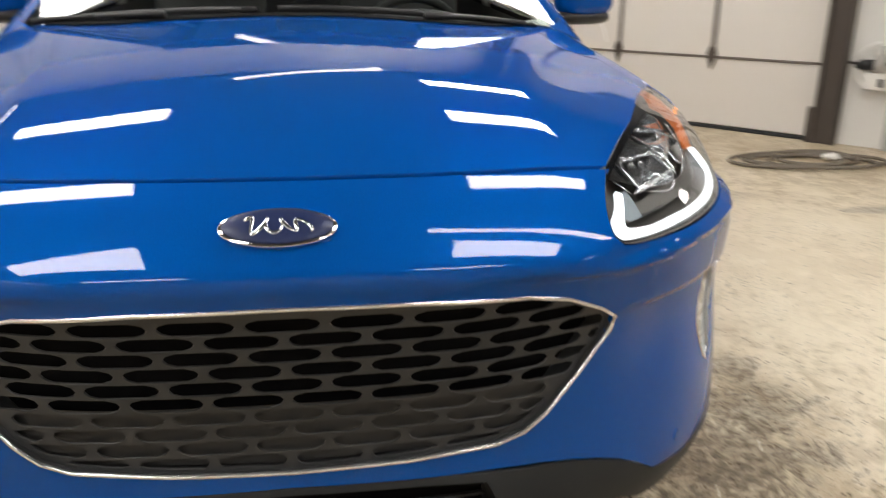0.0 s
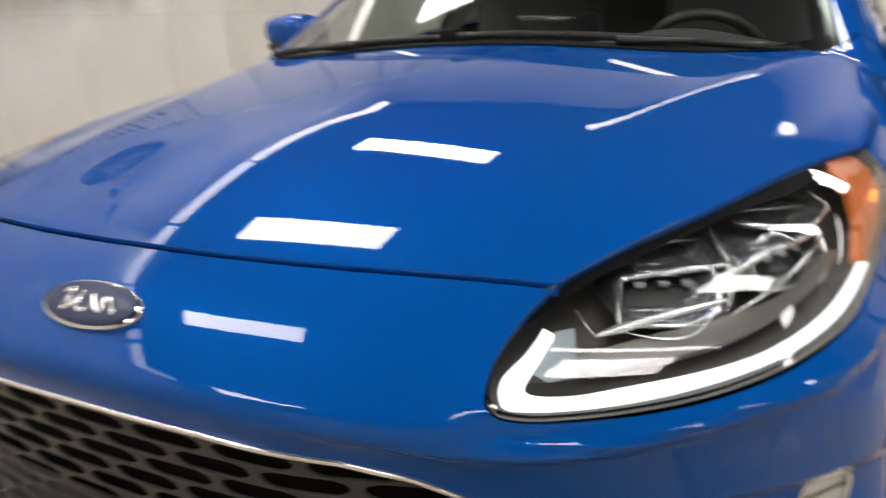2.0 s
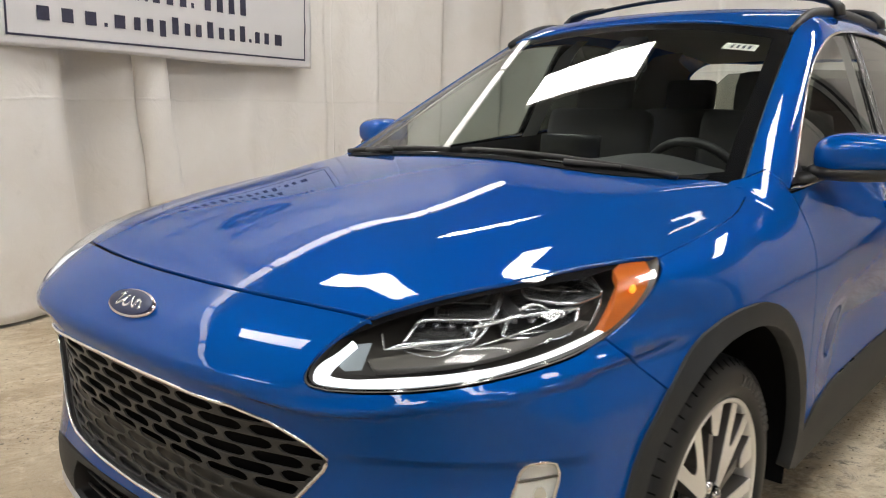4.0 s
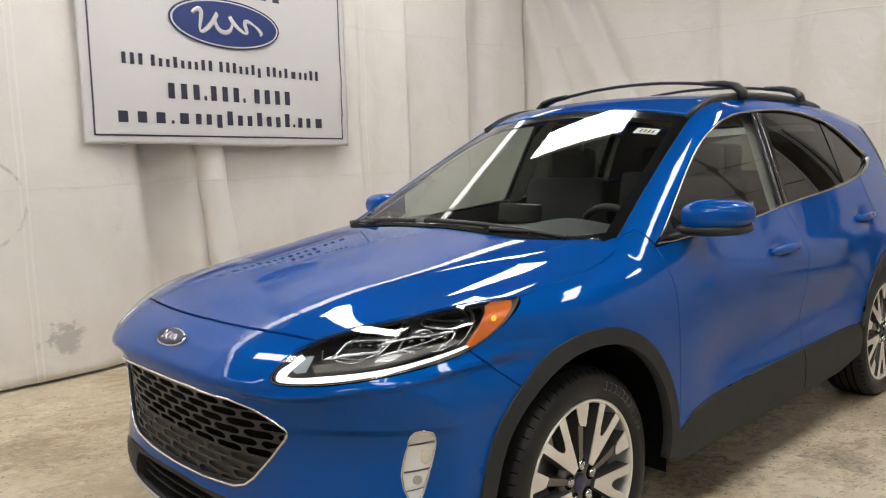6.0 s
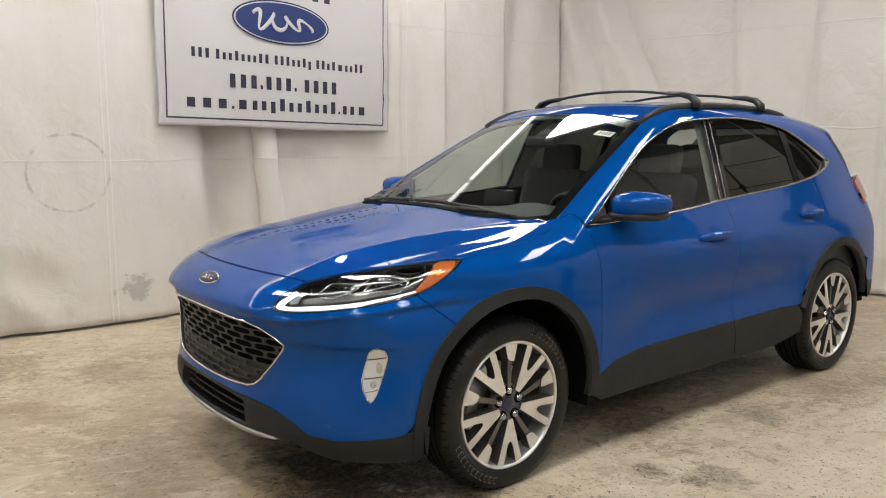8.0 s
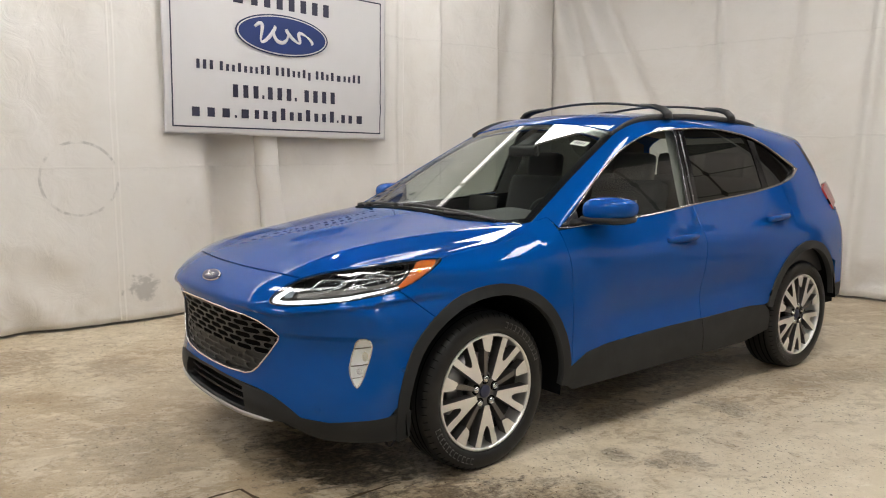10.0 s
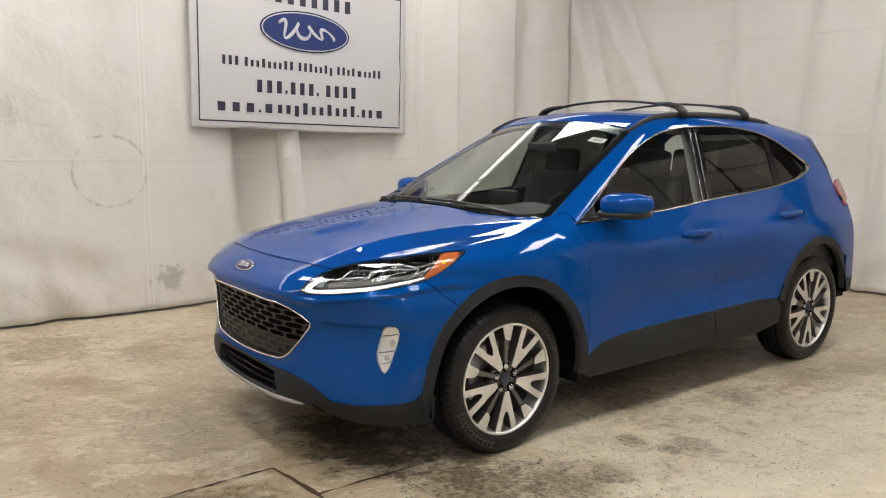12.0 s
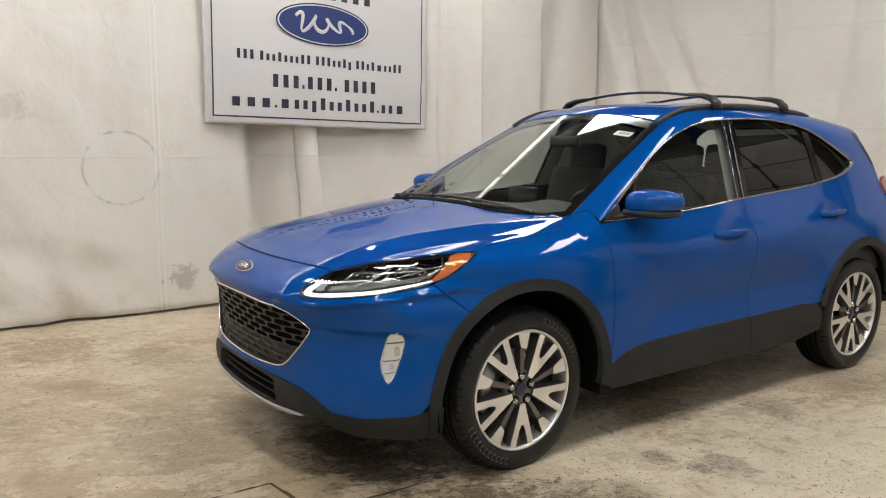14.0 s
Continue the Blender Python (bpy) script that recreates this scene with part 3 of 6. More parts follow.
def build_setting():
    bm = bmesh.new()
    box(bm, (0.5, 0.5, -0.1), (16, 18, 0.2))
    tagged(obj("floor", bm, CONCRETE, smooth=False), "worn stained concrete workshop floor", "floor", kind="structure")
    bm = bmesh.new()
    box(bm, (0.5, 0.5, CEIL + 0.1), (16, 18, 0.2))
    tagged(obj("ceiling", bm, CEILDARK, smooth=False), "dark unlit workshop ceiling", "ceiling", kind="structure")
    curtain("wall_curtain_long", [(-3.12, -6.5), (-3.09, -1.4), (-3.07, 0.0), (-3.30, 0.9), (-3.42, 2.3), (-3.55, 3.6), (-3.62, 4.95)], CEIL, CURTAIN,
            [(7.10, 0.17, -0.30, -0.05), (7.52, 0.10, -0.06, 0.01), (8.3, 0.10, 0.03, 0.03), (10.75, 0.16, -0.10, 0.10)], 2, "white vinyl sheeting hung as a wall, scuffed and creased", ((8.75, 9.05, 0.05), (9.05, 9.66, 0.10), (9.70, 10.55, 0.11), (10.6, 11.45, 0.10)))
    curtain("wall_curtain_end", [(-3.66, 4.93), (-2.4, 5.15), (-1.0, 5.33), (0.2, 5.52), (1.2, 5.9), (1.9, 6.25)], CEIL, CURTAIN_B,
            [(0.55, 0.10, 0.05, -0.25), (0.80, 0.08, -0.08, -0.30), (1.30, 0.12, 0.06, -0.45), (1.60, 0.10, -0.09, -0.50), (2.35, 0.07, 0.06, -0.05), (2.9, 0.10, -0.06, 0.05), (3.7, 0.06, 0.07, 0.05), (4.3, 0.09, -0.06, 0.0)], 11, "creased white vinyl sheet hung as an end wall")
    for x, y in ((6.92, -5.2), (7.05, -3.0), (7.16, -0.9), (6.1, 1.32), (5.2, 2.38)):
        bm = bmesh.new()
        box(bm, (x, y, CEIL / 2), (0.14, 0.16, CEIL), 0.008)
        tagged(obj("wall_column", bm, STEEL, smooth=False), "dark steel column on the workshop wall", "column", kind="structure")
    for z in (0.62, 1.2, 1.8):
        bm = bmesh.new()
        box(bm, (7.02, -3.4, z), (0.05, 6.4, 0.03), 0.005, rot=Matrix.Rotation(radians(-2.5), 3, "Z"))
        tagged(obj("trim_rail", bm, STRAP, smooth=False), "dark rail along the white wall", "trim", kind="structure")
    walls = [("wall_behind", (-3.2, -6.5), (7.0, -6.8)), ("wall_far_side", (7.0, -6.8), (7.3, 0.0)), ("wall_garage_side", (7.3, 0.0), (4.30, 3.53))]
    for name, a, b in walls:
        d = Vector((b[0] - a[0], b[1] - a[1], 0))
        bm = bmesh.new()
        box(bm, ((a[0] + b[0]) / 2, (a[1] + b[1]) / 2, CEIL / 2), (d.length, 0.12, CEIL), rot=Matrix.Rotation(math.atan2(d.y, d.x), 3, "Z"))
        tagged(obj(name, bm, WHITEPAINT if name == "wall_behind" else FARWALL, smooth=False), "plain workshop wall", "wall", kind="structure")


def lamp(at, length, width, turn):
    """A ceiling fluorescent fitting: pan and glowing diffuser."""
    fit = empty("ceiling_light", pose(*at, 0, 0, turn))
    bm = bmesh.new()
    box(bm, (0, 0, 0.03), (length + 0.03, width + 0.03, 0.06), 0.008)
    part("pan", bm, WHITEPAINT, fit, smooth=False)
    bm = bmesh.new()
    box(bm, (0, 0, -0.006), (length, width, 0.012))
    part("diffuser", bm, TUBE, fit, "glowing white diffuser", smooth=False)
    tagged(fit, "white fluorescent ceiling light, switched on", "light", "ceiling lights")
    return fit


def build_lamps():
    for x, y, ln, wd, tn in LAMPS:
        lamp((x, y, CEIL - 0.08), ln, wd, tn)


LAMPS = [(x, y, 1.2, 0.40, 3) for x in (-1.85, 1.75, 5.35) for y in (2.68, 0.6, -1.6, -3.8) if x + y < 7]
LAMPS += [(1.75, 4.6, 1.2, 0.40, 3), (2.1, -1.15, 2.4, 0.09, 3)]


def tube_run(a, b, count, z):
    """A row of bare tubes fixed along the top of a wall."""
    a, b = Vector((*a, z)), Vector((*b, z))
    d = (b - a) / count
    for k in range(count):
        p, q = a + d * (k + 0.03), a + d * (k + 0.97)
        t = empty("tube_light")
        bm = bmesh.new()
        sweep(bm, [p, q], 0.045, 10)
        part("tube", bm, WALLTUBE, t, "glowing white tube")
        bm = bmesh.new()
        box(bm, (p + q) / 2 + Vector((0, 0, 0.055)), ((q - p).length, 0.07, 0.035), 0.006, rot=Matrix.Rotation(math.atan2(d.y, d.x), 3, "Z"))
        part("batten", bm, WHITEPAINT, t, smooth=False)
        for r in (p, q):
            bm = bmesh.new()
            sweep(bm, [r + Vector((0, 0, 0.06)), Vector((r.x, r.y, CEIL))], 0.005, 6)
            part("hanger", bm, STRAP, t)
        tagged(t, "white tube light along the top of the curtain wall", "light", "tube lights")


build_setting()
build_lamps()
tube_run((-2.78, -3.6), (-3.20, 4.5), 6, 3.52)
tube_run((-0.85, 4.0), (0.75, 5.35), 1, 3.6)

# ---- the car ----
car = tagged(empty("car"), "glossy blue compact crossover SUV with black cladding and roof bars", "car")


def arc(cy, r, a0, a1, n=16):
    return [(cy + r * math.cos(radians(a0 + (a1 - a0) * i / n)), HUB_Z + r * math.sin(radians(a0 + (a1 - a0) * i / n))) for i in range(n + 1)]


def carry(a, b, line):
    """Takes a line on the body from one plane's coordinates to another's."""
    return flat(b, onto(a, line))


ARCH = 0.487
DOORS = {}
shut_top = np.array([(x, -0.797 + 0.25 * x * x) for x in np.linspace(0, 0.530, 14)])
lamp_top = smooth_line([(0.530, -0.7268), (0.552, -0.692), (0.583, -0.638), (0.645, -0.530), (0.707, -0.395), (0.762, -0.285), (0.804, -0.212)], 40)
hood_side = smooth_line([(0.804, -0.212), (0.811, -0.05), (0.809, 0.08), (0.800, 0.19), (0.777, 0.30)], 14)
hood_rear = smooth_line([(0.777, 0.308), (0.74, 0.325), (0.55, 0.215), (0.30, 0.158), (0.0, 0.14)], 20)
G = 0.003


def mirrored(line):
    """A half outline, from centre front to centre back, closed by its mirror image."""
    line = [tuple(p) for p in line]
    other = [(-x, y) for x, y in line[::-1] if abs(x) > 1e-6]
    return line + other


# round-the-nose coordinates: (angle, height)
shut_r = carry("top", "round", shut_top)
lamp_top_r = carry("top", "round", lamp_top)
lamp_in_r = smooth_line([tuple(lamp_top_r[0]), (0.513, 0.846), (0.490, 0.815), (0.4875, 0.800), (0.497, 0.790)], 22)
lamp_low_r = smooth_line([(0.497, 0.790), (0.513, 0.7870), (0.545, 0.7868), (0.60, 0.7905), (0.70, 0.8015), (0.79, 0.8140), (0.87, 0.8245), (0.95, 0.8365), (1.03, 0.860), (1.09, 0.889), (1.15, 0.925), tuple(lamp_top_r[-1])], 60)
bumper_seam_r = carry("side", "round", [(-0.442, 0.840), (-0.375, 0.782), (-0.306, 0.7255)])


def build_shell():
    hood_line = [p for p in shut_top + (0, G)] + [p for p in lamp_top[1:] + (-G, G)] + [p for p in hood_side[1:] + (-0.002, 0)] + [p for p in hood_rear]
    sheet("hood", patch("top", mirrored(hood_line), gap=0.014), PAINT, car, "glossy blue hood with two raised creases")
    # nose and front bumper
    k = int(np.argmin(np.abs(lamp_low_r[:, 0] - bumper_seam_r[0][0])))
    arch_f = carry("side", "round", arc(0, ARCH, 129.0, 176, 12))
    low = smooth_line([tuple(arch_f[-1]), (0.95, 0.345), (0.72, 0.325), (0.62, 0.335)], 10)
    low2 = smooth_line([(0.62, 0.335), (0.54, 0.385), (0.45, 0.412), (0.25, 0.422), (0.0, 0.426)], 14)
    line = list(shut_r - (0, G)) + list(lamp_in_r[1:-1] - (G, 0)) + list(lamp_low_r[:k] - (0, G)) + list(bumper_seam_r - (G, 0)) + list(arch_f[1:]) + list(low[1:]) + list(low2[1:])
    holes = [mirrored(GRILLE_R), FOG_R, [(-a, b) for a, b in FOG_R]]
    sheet("front_bumper", patch("round", mirrored(line), holes, gap=0.0105), PAINT, car, "blue front bumper with grille opening")
    # fenders
    lamp_s = carry("round", "side", lamp_low_r[k:])
    top_s = carry("top", "side", hood_side)
    line = list(top_s + (0, -0.0008)) + [(0.30, 1.047), (0.445, 1.085), (0.462, 1.03), (0.475, 0.93), (0.492, 0.65), (0.497, 0.40)] + arc(0, ARCH, 6, 128.0, 20) + list(carry("round", "side", bumper_seam_r[::-1] + (G, 0))) + list(lamp_s[1:-1] - (-G, G))
    both("fender", patch("side", line), PAINT, car)
    # doors
    front = [(0.470, 1.028), (0.8, 1.048), (1.244, 1.071), (1.556, 1.099), (1.566, 0.95), (1.556, 0.7), (1.55, 0.478), (1.2, 0.472), (0.75, 0.455), (0.60, 0.435), (0.503, 0.385), (0.498, 0.65), (0.481, 0.93)]
    rear = [(1.562, 1.10), (2.0, 1.134), (2.347, 1.162), (2.58, 1.188), (2.60, 1.0), (2.535, 0.80)] + arc(WB, ARCH, 112, 163, 10) + [(2.20, 0.478), (2.05, 0.487), (1.556, 0.478), (1.562, 0.7), (1.572, 0.95)]
    DOORS["front"] = both("front_door", patch("side", front), PAINT, car, "glossy blue front door")
    DOORS["rear"] = both("rear_door", patch("side", rear), PAINT, car, "glossy blue rear door")
    # frame of the side: windscreen pillar, roof edge, rear quarter
    screen_edge = carry("top", "diag", smooth_line([(0.752, 0.335), (0.69, 0.60), (0.635, 0.87), (0.582, 1.15)], 16))
    ditch = carry("top", "diag", smooth_line([(0.582, 1.15), (0.572, 1.5), (0.565, 2.0), (0.55, 2.5), (0.53, 2.95), (0.515, 3.10)], 20))
    dlo_up = carry("side", "diag", DLO_TOP)
    dlo_low = carry("side", "diag", smooth_line([(2.84, 1.281), (2.75, 1.233), (2.6, 1.192)], 8))
    back = carry("side", "diag", [(3.06, 1.42), (3.14, 1.28), (3.16, 1.14), (3.22, 1.0), (3.27, 0.86), (3.26, 0.74), (3.16, 0.66)])
    arch_d = carry("side", "diag", arc(WB, ARCH, 35, 110, 12))
    seam_d = carry("side", "diag", [(2.542, 0.82), (2.606, 1.0), (2.588, 1.188)])
    base_d = carry("side", "diag", [(0.460, 1.05), (0.445, 1.088), (0.30, 1.050)])
    line = list(screen_edge) + list(ditch[1:]) + list(back) + list(arch_d) + list(seam_d) + list(dlo_low[::-1][1:]) + list(dlo_up[::-1][1:]) + list(base_d[1:])
    both("side_frame", patch("diag", line, gap=0.02, edge=0.006), PAINT, car)
    roof = [(0, 1.185)] + [tuple(p) for p in smooth_line([(0.2, 1.182), (0.45, 1.165), (0.578, 1.155)], 8)] + [tuple(p) for p in smooth_line([(0.568, 1.5), (0.561, 2.0), (0.546, 2.5), (0.526, 2.95), (0.511, 3.10)], 16)] + [(0.3, 3.17), (0, 3.19)]
    sheet("roof", patch("top", mirrored(roof), gap=0.03), PAINT, car)
    # glass
    edge = smooth_line([(0.748, 0.335), (0.686, 0.60), (0.631, 0.87), (0.578, 1.148)], 16)
    screen = [(0, 0.175)] + [tuple(p) for p in hood_rear[::-1][1:-3] + (0, 0.004)] + [tuple(p) for p in edge] + [(0.45, 1.158), (0.2, 1.175), (0, 1.178)]
    sheet("windscreen", pane(patch("top", mirrored(screen), gap=0.03, sink=0.003, edge=0), "screen"), GLASS, car, "clear windscreen with dark border").visible_shadow = False
    # dark backing behind the gaps
    sheet("inner_panel", patch("round", mirrored([(0, 0.90), (0.5, 0.90), (0.47, 0.82), (0.47, 0.76), (0.9, 0.78), (1.05, 0.8), (1.15, 0.72), (1.02, 0.5), (0.9, 0.36), (0.5, 0.36), (0, 0.40)]), [mirrored(GRILLE_R), [(0.79, 0.45), (0.90, 0.45), (0.90, 0.67), (0.79, 0.67)], [(-0.79, 0.45), (-0.90, 0.45), (-0.90, 0.67), (-0.79, 0.67)]], gap=0.04, sink=0.035, edge=0), LINER, car)
    both("inner_panel", patch("side", [(-0.2, 0.93), (0.3, 1.03), (0.5, 1.03), (1.5, 1.09), (2.55, 1.17), (2.9, 1.1), (3.1, 0.7)] + arc(WB, 0.47, 20, 170, 14) + [(2.1, 0.3), (0.6, 0.3)] + arc(0, 0.47, 10, 120, 12), gap=0.05, sink=0.012, edge=0), LINER, car)
    sheet("inner_panel", patch("top", mirrored([(0, -0.83), (0.50, -0.79), (0.60, -0.62), (0.74, -0.38), (0.78, -0.2), (0.80, 0.0), (0.78, 0.3), (0.5, 0.2), (0, 0.15)]), gap=0.05, sink=0.012, edge=0), LINER, car)


GRILLE_XZ = [(0.0, 0.738), (0.20, 0.735), (0.36, 0.725), (0.43, 0.708), (0.497, 0.676), (0.527, 0.654), (0.517, 0.630), (0.466, 0.568), (0.406, 0.504), (0.371, 0.479), (0.325, 0.465), (0.18, 0.455), (0.0, 0.4515)]


def on_front(xz):
    """Round-the-nose coordinates of places given by x and height on the front."""
    out = []
    for x, z in xz:
        y = -0.9
        for _ in range(6):
            p = onto("round", [(math.atan2(x, CYL_Y - y), z)])[0]
            y = p[1]
        out.append((math.atan2(x, CYL_Y - y), z))
    return out


GRILLE_R = on_front(GRILLE_XZ)
FOG_R = [(0.800, 0.545), (0.806, 0.578), (0.816, 0.617), (0.825, 0.644), (0.838, 0.660), (0.860, 0.664), (0.878, 0.656), (0.886, 0.638), (0.885, 0.618), (0.878, 0.585), (0.865, 0.540), (0.851, 0.496), (0.840, 0.474), (0.831, 0.465), (0.819, 0.478), (0.805, 0.510)]
DLO_TOP = smooth_line([(0.474, 1.040), (0.53, 1.066), (0.612, 1.115), (0.784, 1.226), (1.048, 1.382), (1.193, 1.445), (1.332, 1.487), (1.51, 1.513), (1.715, 1.527), (2.111, 1.524), (2.30, 1.500), (2.50, 1.448), (2.68, 1.365), (2.84, 1.281)], 44)
DLO_LOW = smooth_line([(2.84, 1.281), (2.75, 1.236), (2.6, 1.198), (2.347, 1.164), (1.9, 1.128), (1.536, 1.102), (1.244, 1.073), (0.8, 1.05), (0.474, 1.036)], 30)
build_shell()


TRIMMETAL = material("bright_trim", (0.42, 0.42, 0.43), 0.2, 1.0)


def build_side_glass():
    up, low = DLO_TOP, DLO_LOW[::-1]
    fu, fl = spl(*[tuple(p) for p in up[::2]]), spl(*[tuple(p) for p in low[::2]])

    def piece(y0, y1, n=14, lean0=0.0, lean1=0.0):
        ys, yt = np.linspace(y0, y1, n), np.linspace(y0 + lean0, y1 + lean1, n)
        return [(y, float(fl(y)) + 0.004) for y in ys] + [(y, float(fu(y)) - 0.004) for y in yt[::-1]]

    for name, y0, y1, l0, l1, mat, label in (("front_door_glass", 0.50, 1.525, 0, 0.075, SIDEGLASS, ""), ("rear_door_glass", 1.625, 2.36, 0.065, 0, PRIVACY, "dark privacy glass"), ("quarter_glass", 2.42, 2.82, 0, 0, PRIVACY, "dark privacy glass")):
        for ob in both(name, pane(patch("side", piece(y0, y1, 14, l0, l1), gap=0.04, sink=0.012, edge=0), "side"), mat, car, label):
            ob.visible_shadow = False
            if name != "quarter_glass":
                ob.parent = DOORS[name.split("_")[0]][0 if ob.data.vertices[0].co.x > 0 else 1]
    both("pillar_trim", patch("side", piece(1.52, 1.63, 6, 0.075, 0.065), gap=0.03, sink=0.006, edge=0.004), GLOSSBLACK, car, "gloss black pillar trim")
    both("pillar_trim", patch("side", piece(2.355, 2.425, 5), gap=0.03, sink=0.008, edge=0.004), GLOSSBLACK, car, "gloss black pillar trim")
    for y0, lean in ((1.522, 0.075), (1.575, 0.070)):
        for s in (1, -1):
            bm = bmesh.new()
            line = onto("side", [(y0 + lean * k / 9, float(fl(y0)) + (float(fu(y0 + lean)) - float(fl(y0))) * k / 9) for k in range(10)]) * (s, 1, 1)
            sweep(bm, [tuple(p) for p in line], 0.0028, 6)
            part("pillar_line", bm, TRIMMETAL, car, "thin bright pillar strip")
    for s in (1, -1):
        bm = bmesh.new()
        line = onto("side", np.concatenate((DLO_TOP, DLO_LOW[1:-1]))) * (s, 1, 1)
        sweep(bm, [tuple(p) for p in line], [0.0050 + 0.0085 * float(step((p[1] - 2.60) / 0.25)) for p in line], 8, closed=True)
        part("window_trim", bm, TRIMMETAL, car, "chrome window surround")


build_side_glass()


def tyre_bm():
    bm = bmesh.new()
    prof = [(0.262, -0.095), (0.270, -0.108), (0.288, -0.114), (0.315, -0.113), (0.338, -0.104), (0.351, -0.088), (0.356, -0.06), (0.357, -0.02), (0.357, 0.02), (0.356, 0.06), (0.351, 0.088), (0.338, 0.104), (0.315, 0.113), (0.288, 0.114), (0.270, 0.108), (0.262, 0.095)]
    lathe(bm, prof, steps=72)
    return bm


def rim_parts(wheel):
    bm = bmesh.new()
    lathe(bm, [(0.264, 0.098), (0.2635, 0.104), (0.260, 0.1065), (0.254, 0.106), (0.250, 0.099), (0.245, 0.06), (0.240, -0.09)], steps=64)
    part("rim_lip", bm, MACHINED, wheel)
    bm = bmesh.new()
    lathe(bm, [(0.243, 0.02), (0.18, -0.02), (0.05, -0.03), (0.001, -0.03)], steps=40)
    part("barrel", bm, BARREL, wheel)


def wheel(at, side):
    w = empty("wheel", pose(*at, 0, 90 * side, 0))
    w.parent = car
    part("tyre", tyre_bm(), RUBBER, w, "black road tyre")
    rim_parts(w)
    return w


WHEELS = [wheel((0.765 * s, y, HUB_Z), s) for y in (0.0, WB) for s in (1, -1)]


# ---- car: front ----
def rounded(pts, n=40):
    """A closed smooth outline through a few corner points."""
    p = [np.array(q, float) for q in pts]
    out = []
    for i in range(len(p)):
        a, b, c = p[i - 1], p[i], p[(i + 1) % len(p)]
        s, e = b + (a - b) * 0.17, b + (c - b) * 0.17
        for t in (0, 0.25, 0.5, 0.75, 1):
            out.append(tuple((1 - t) ** 2 * s + 2 * t * (1 - t) * b + t * t * e))
    return out


def wall_between(bm, kind, outline, s0, s1, gap=0.02):
    """A rim that joins an outline at two depths."""
    q = dense(outline, gap)
    a, b = onto(kind, q, s0), onto(kind, q, s1)
    va = [bm.verts.new(tuple(p)) for p in a]
    vb = [bm.verts.new(tuple(p)) for p in b]
    n = len(va)
    for i in range(n):
        bm.faces.new((va[i], va[(i + 1) % n], vb[(i + 1) % n], vb[i]))


def two_sided(bm):
    """The bmesh and its mirror image."""
    other = bm.copy()
    bmesh.ops.transform(other, matrix=Matrix.Diagonal((-1, 1, 1, 1)), verts=other.verts)
    bmesh.ops.reverse_faces(other, faces=other.faces)
    return bm, other


def pair_part(name, bm, mat, parents, label="", smooth=True):
    a, b = two_sided(bm)
    return part(name, a, mat, parents[0], label, smooth), part(name, b, mat, parents[1], label, smooth)


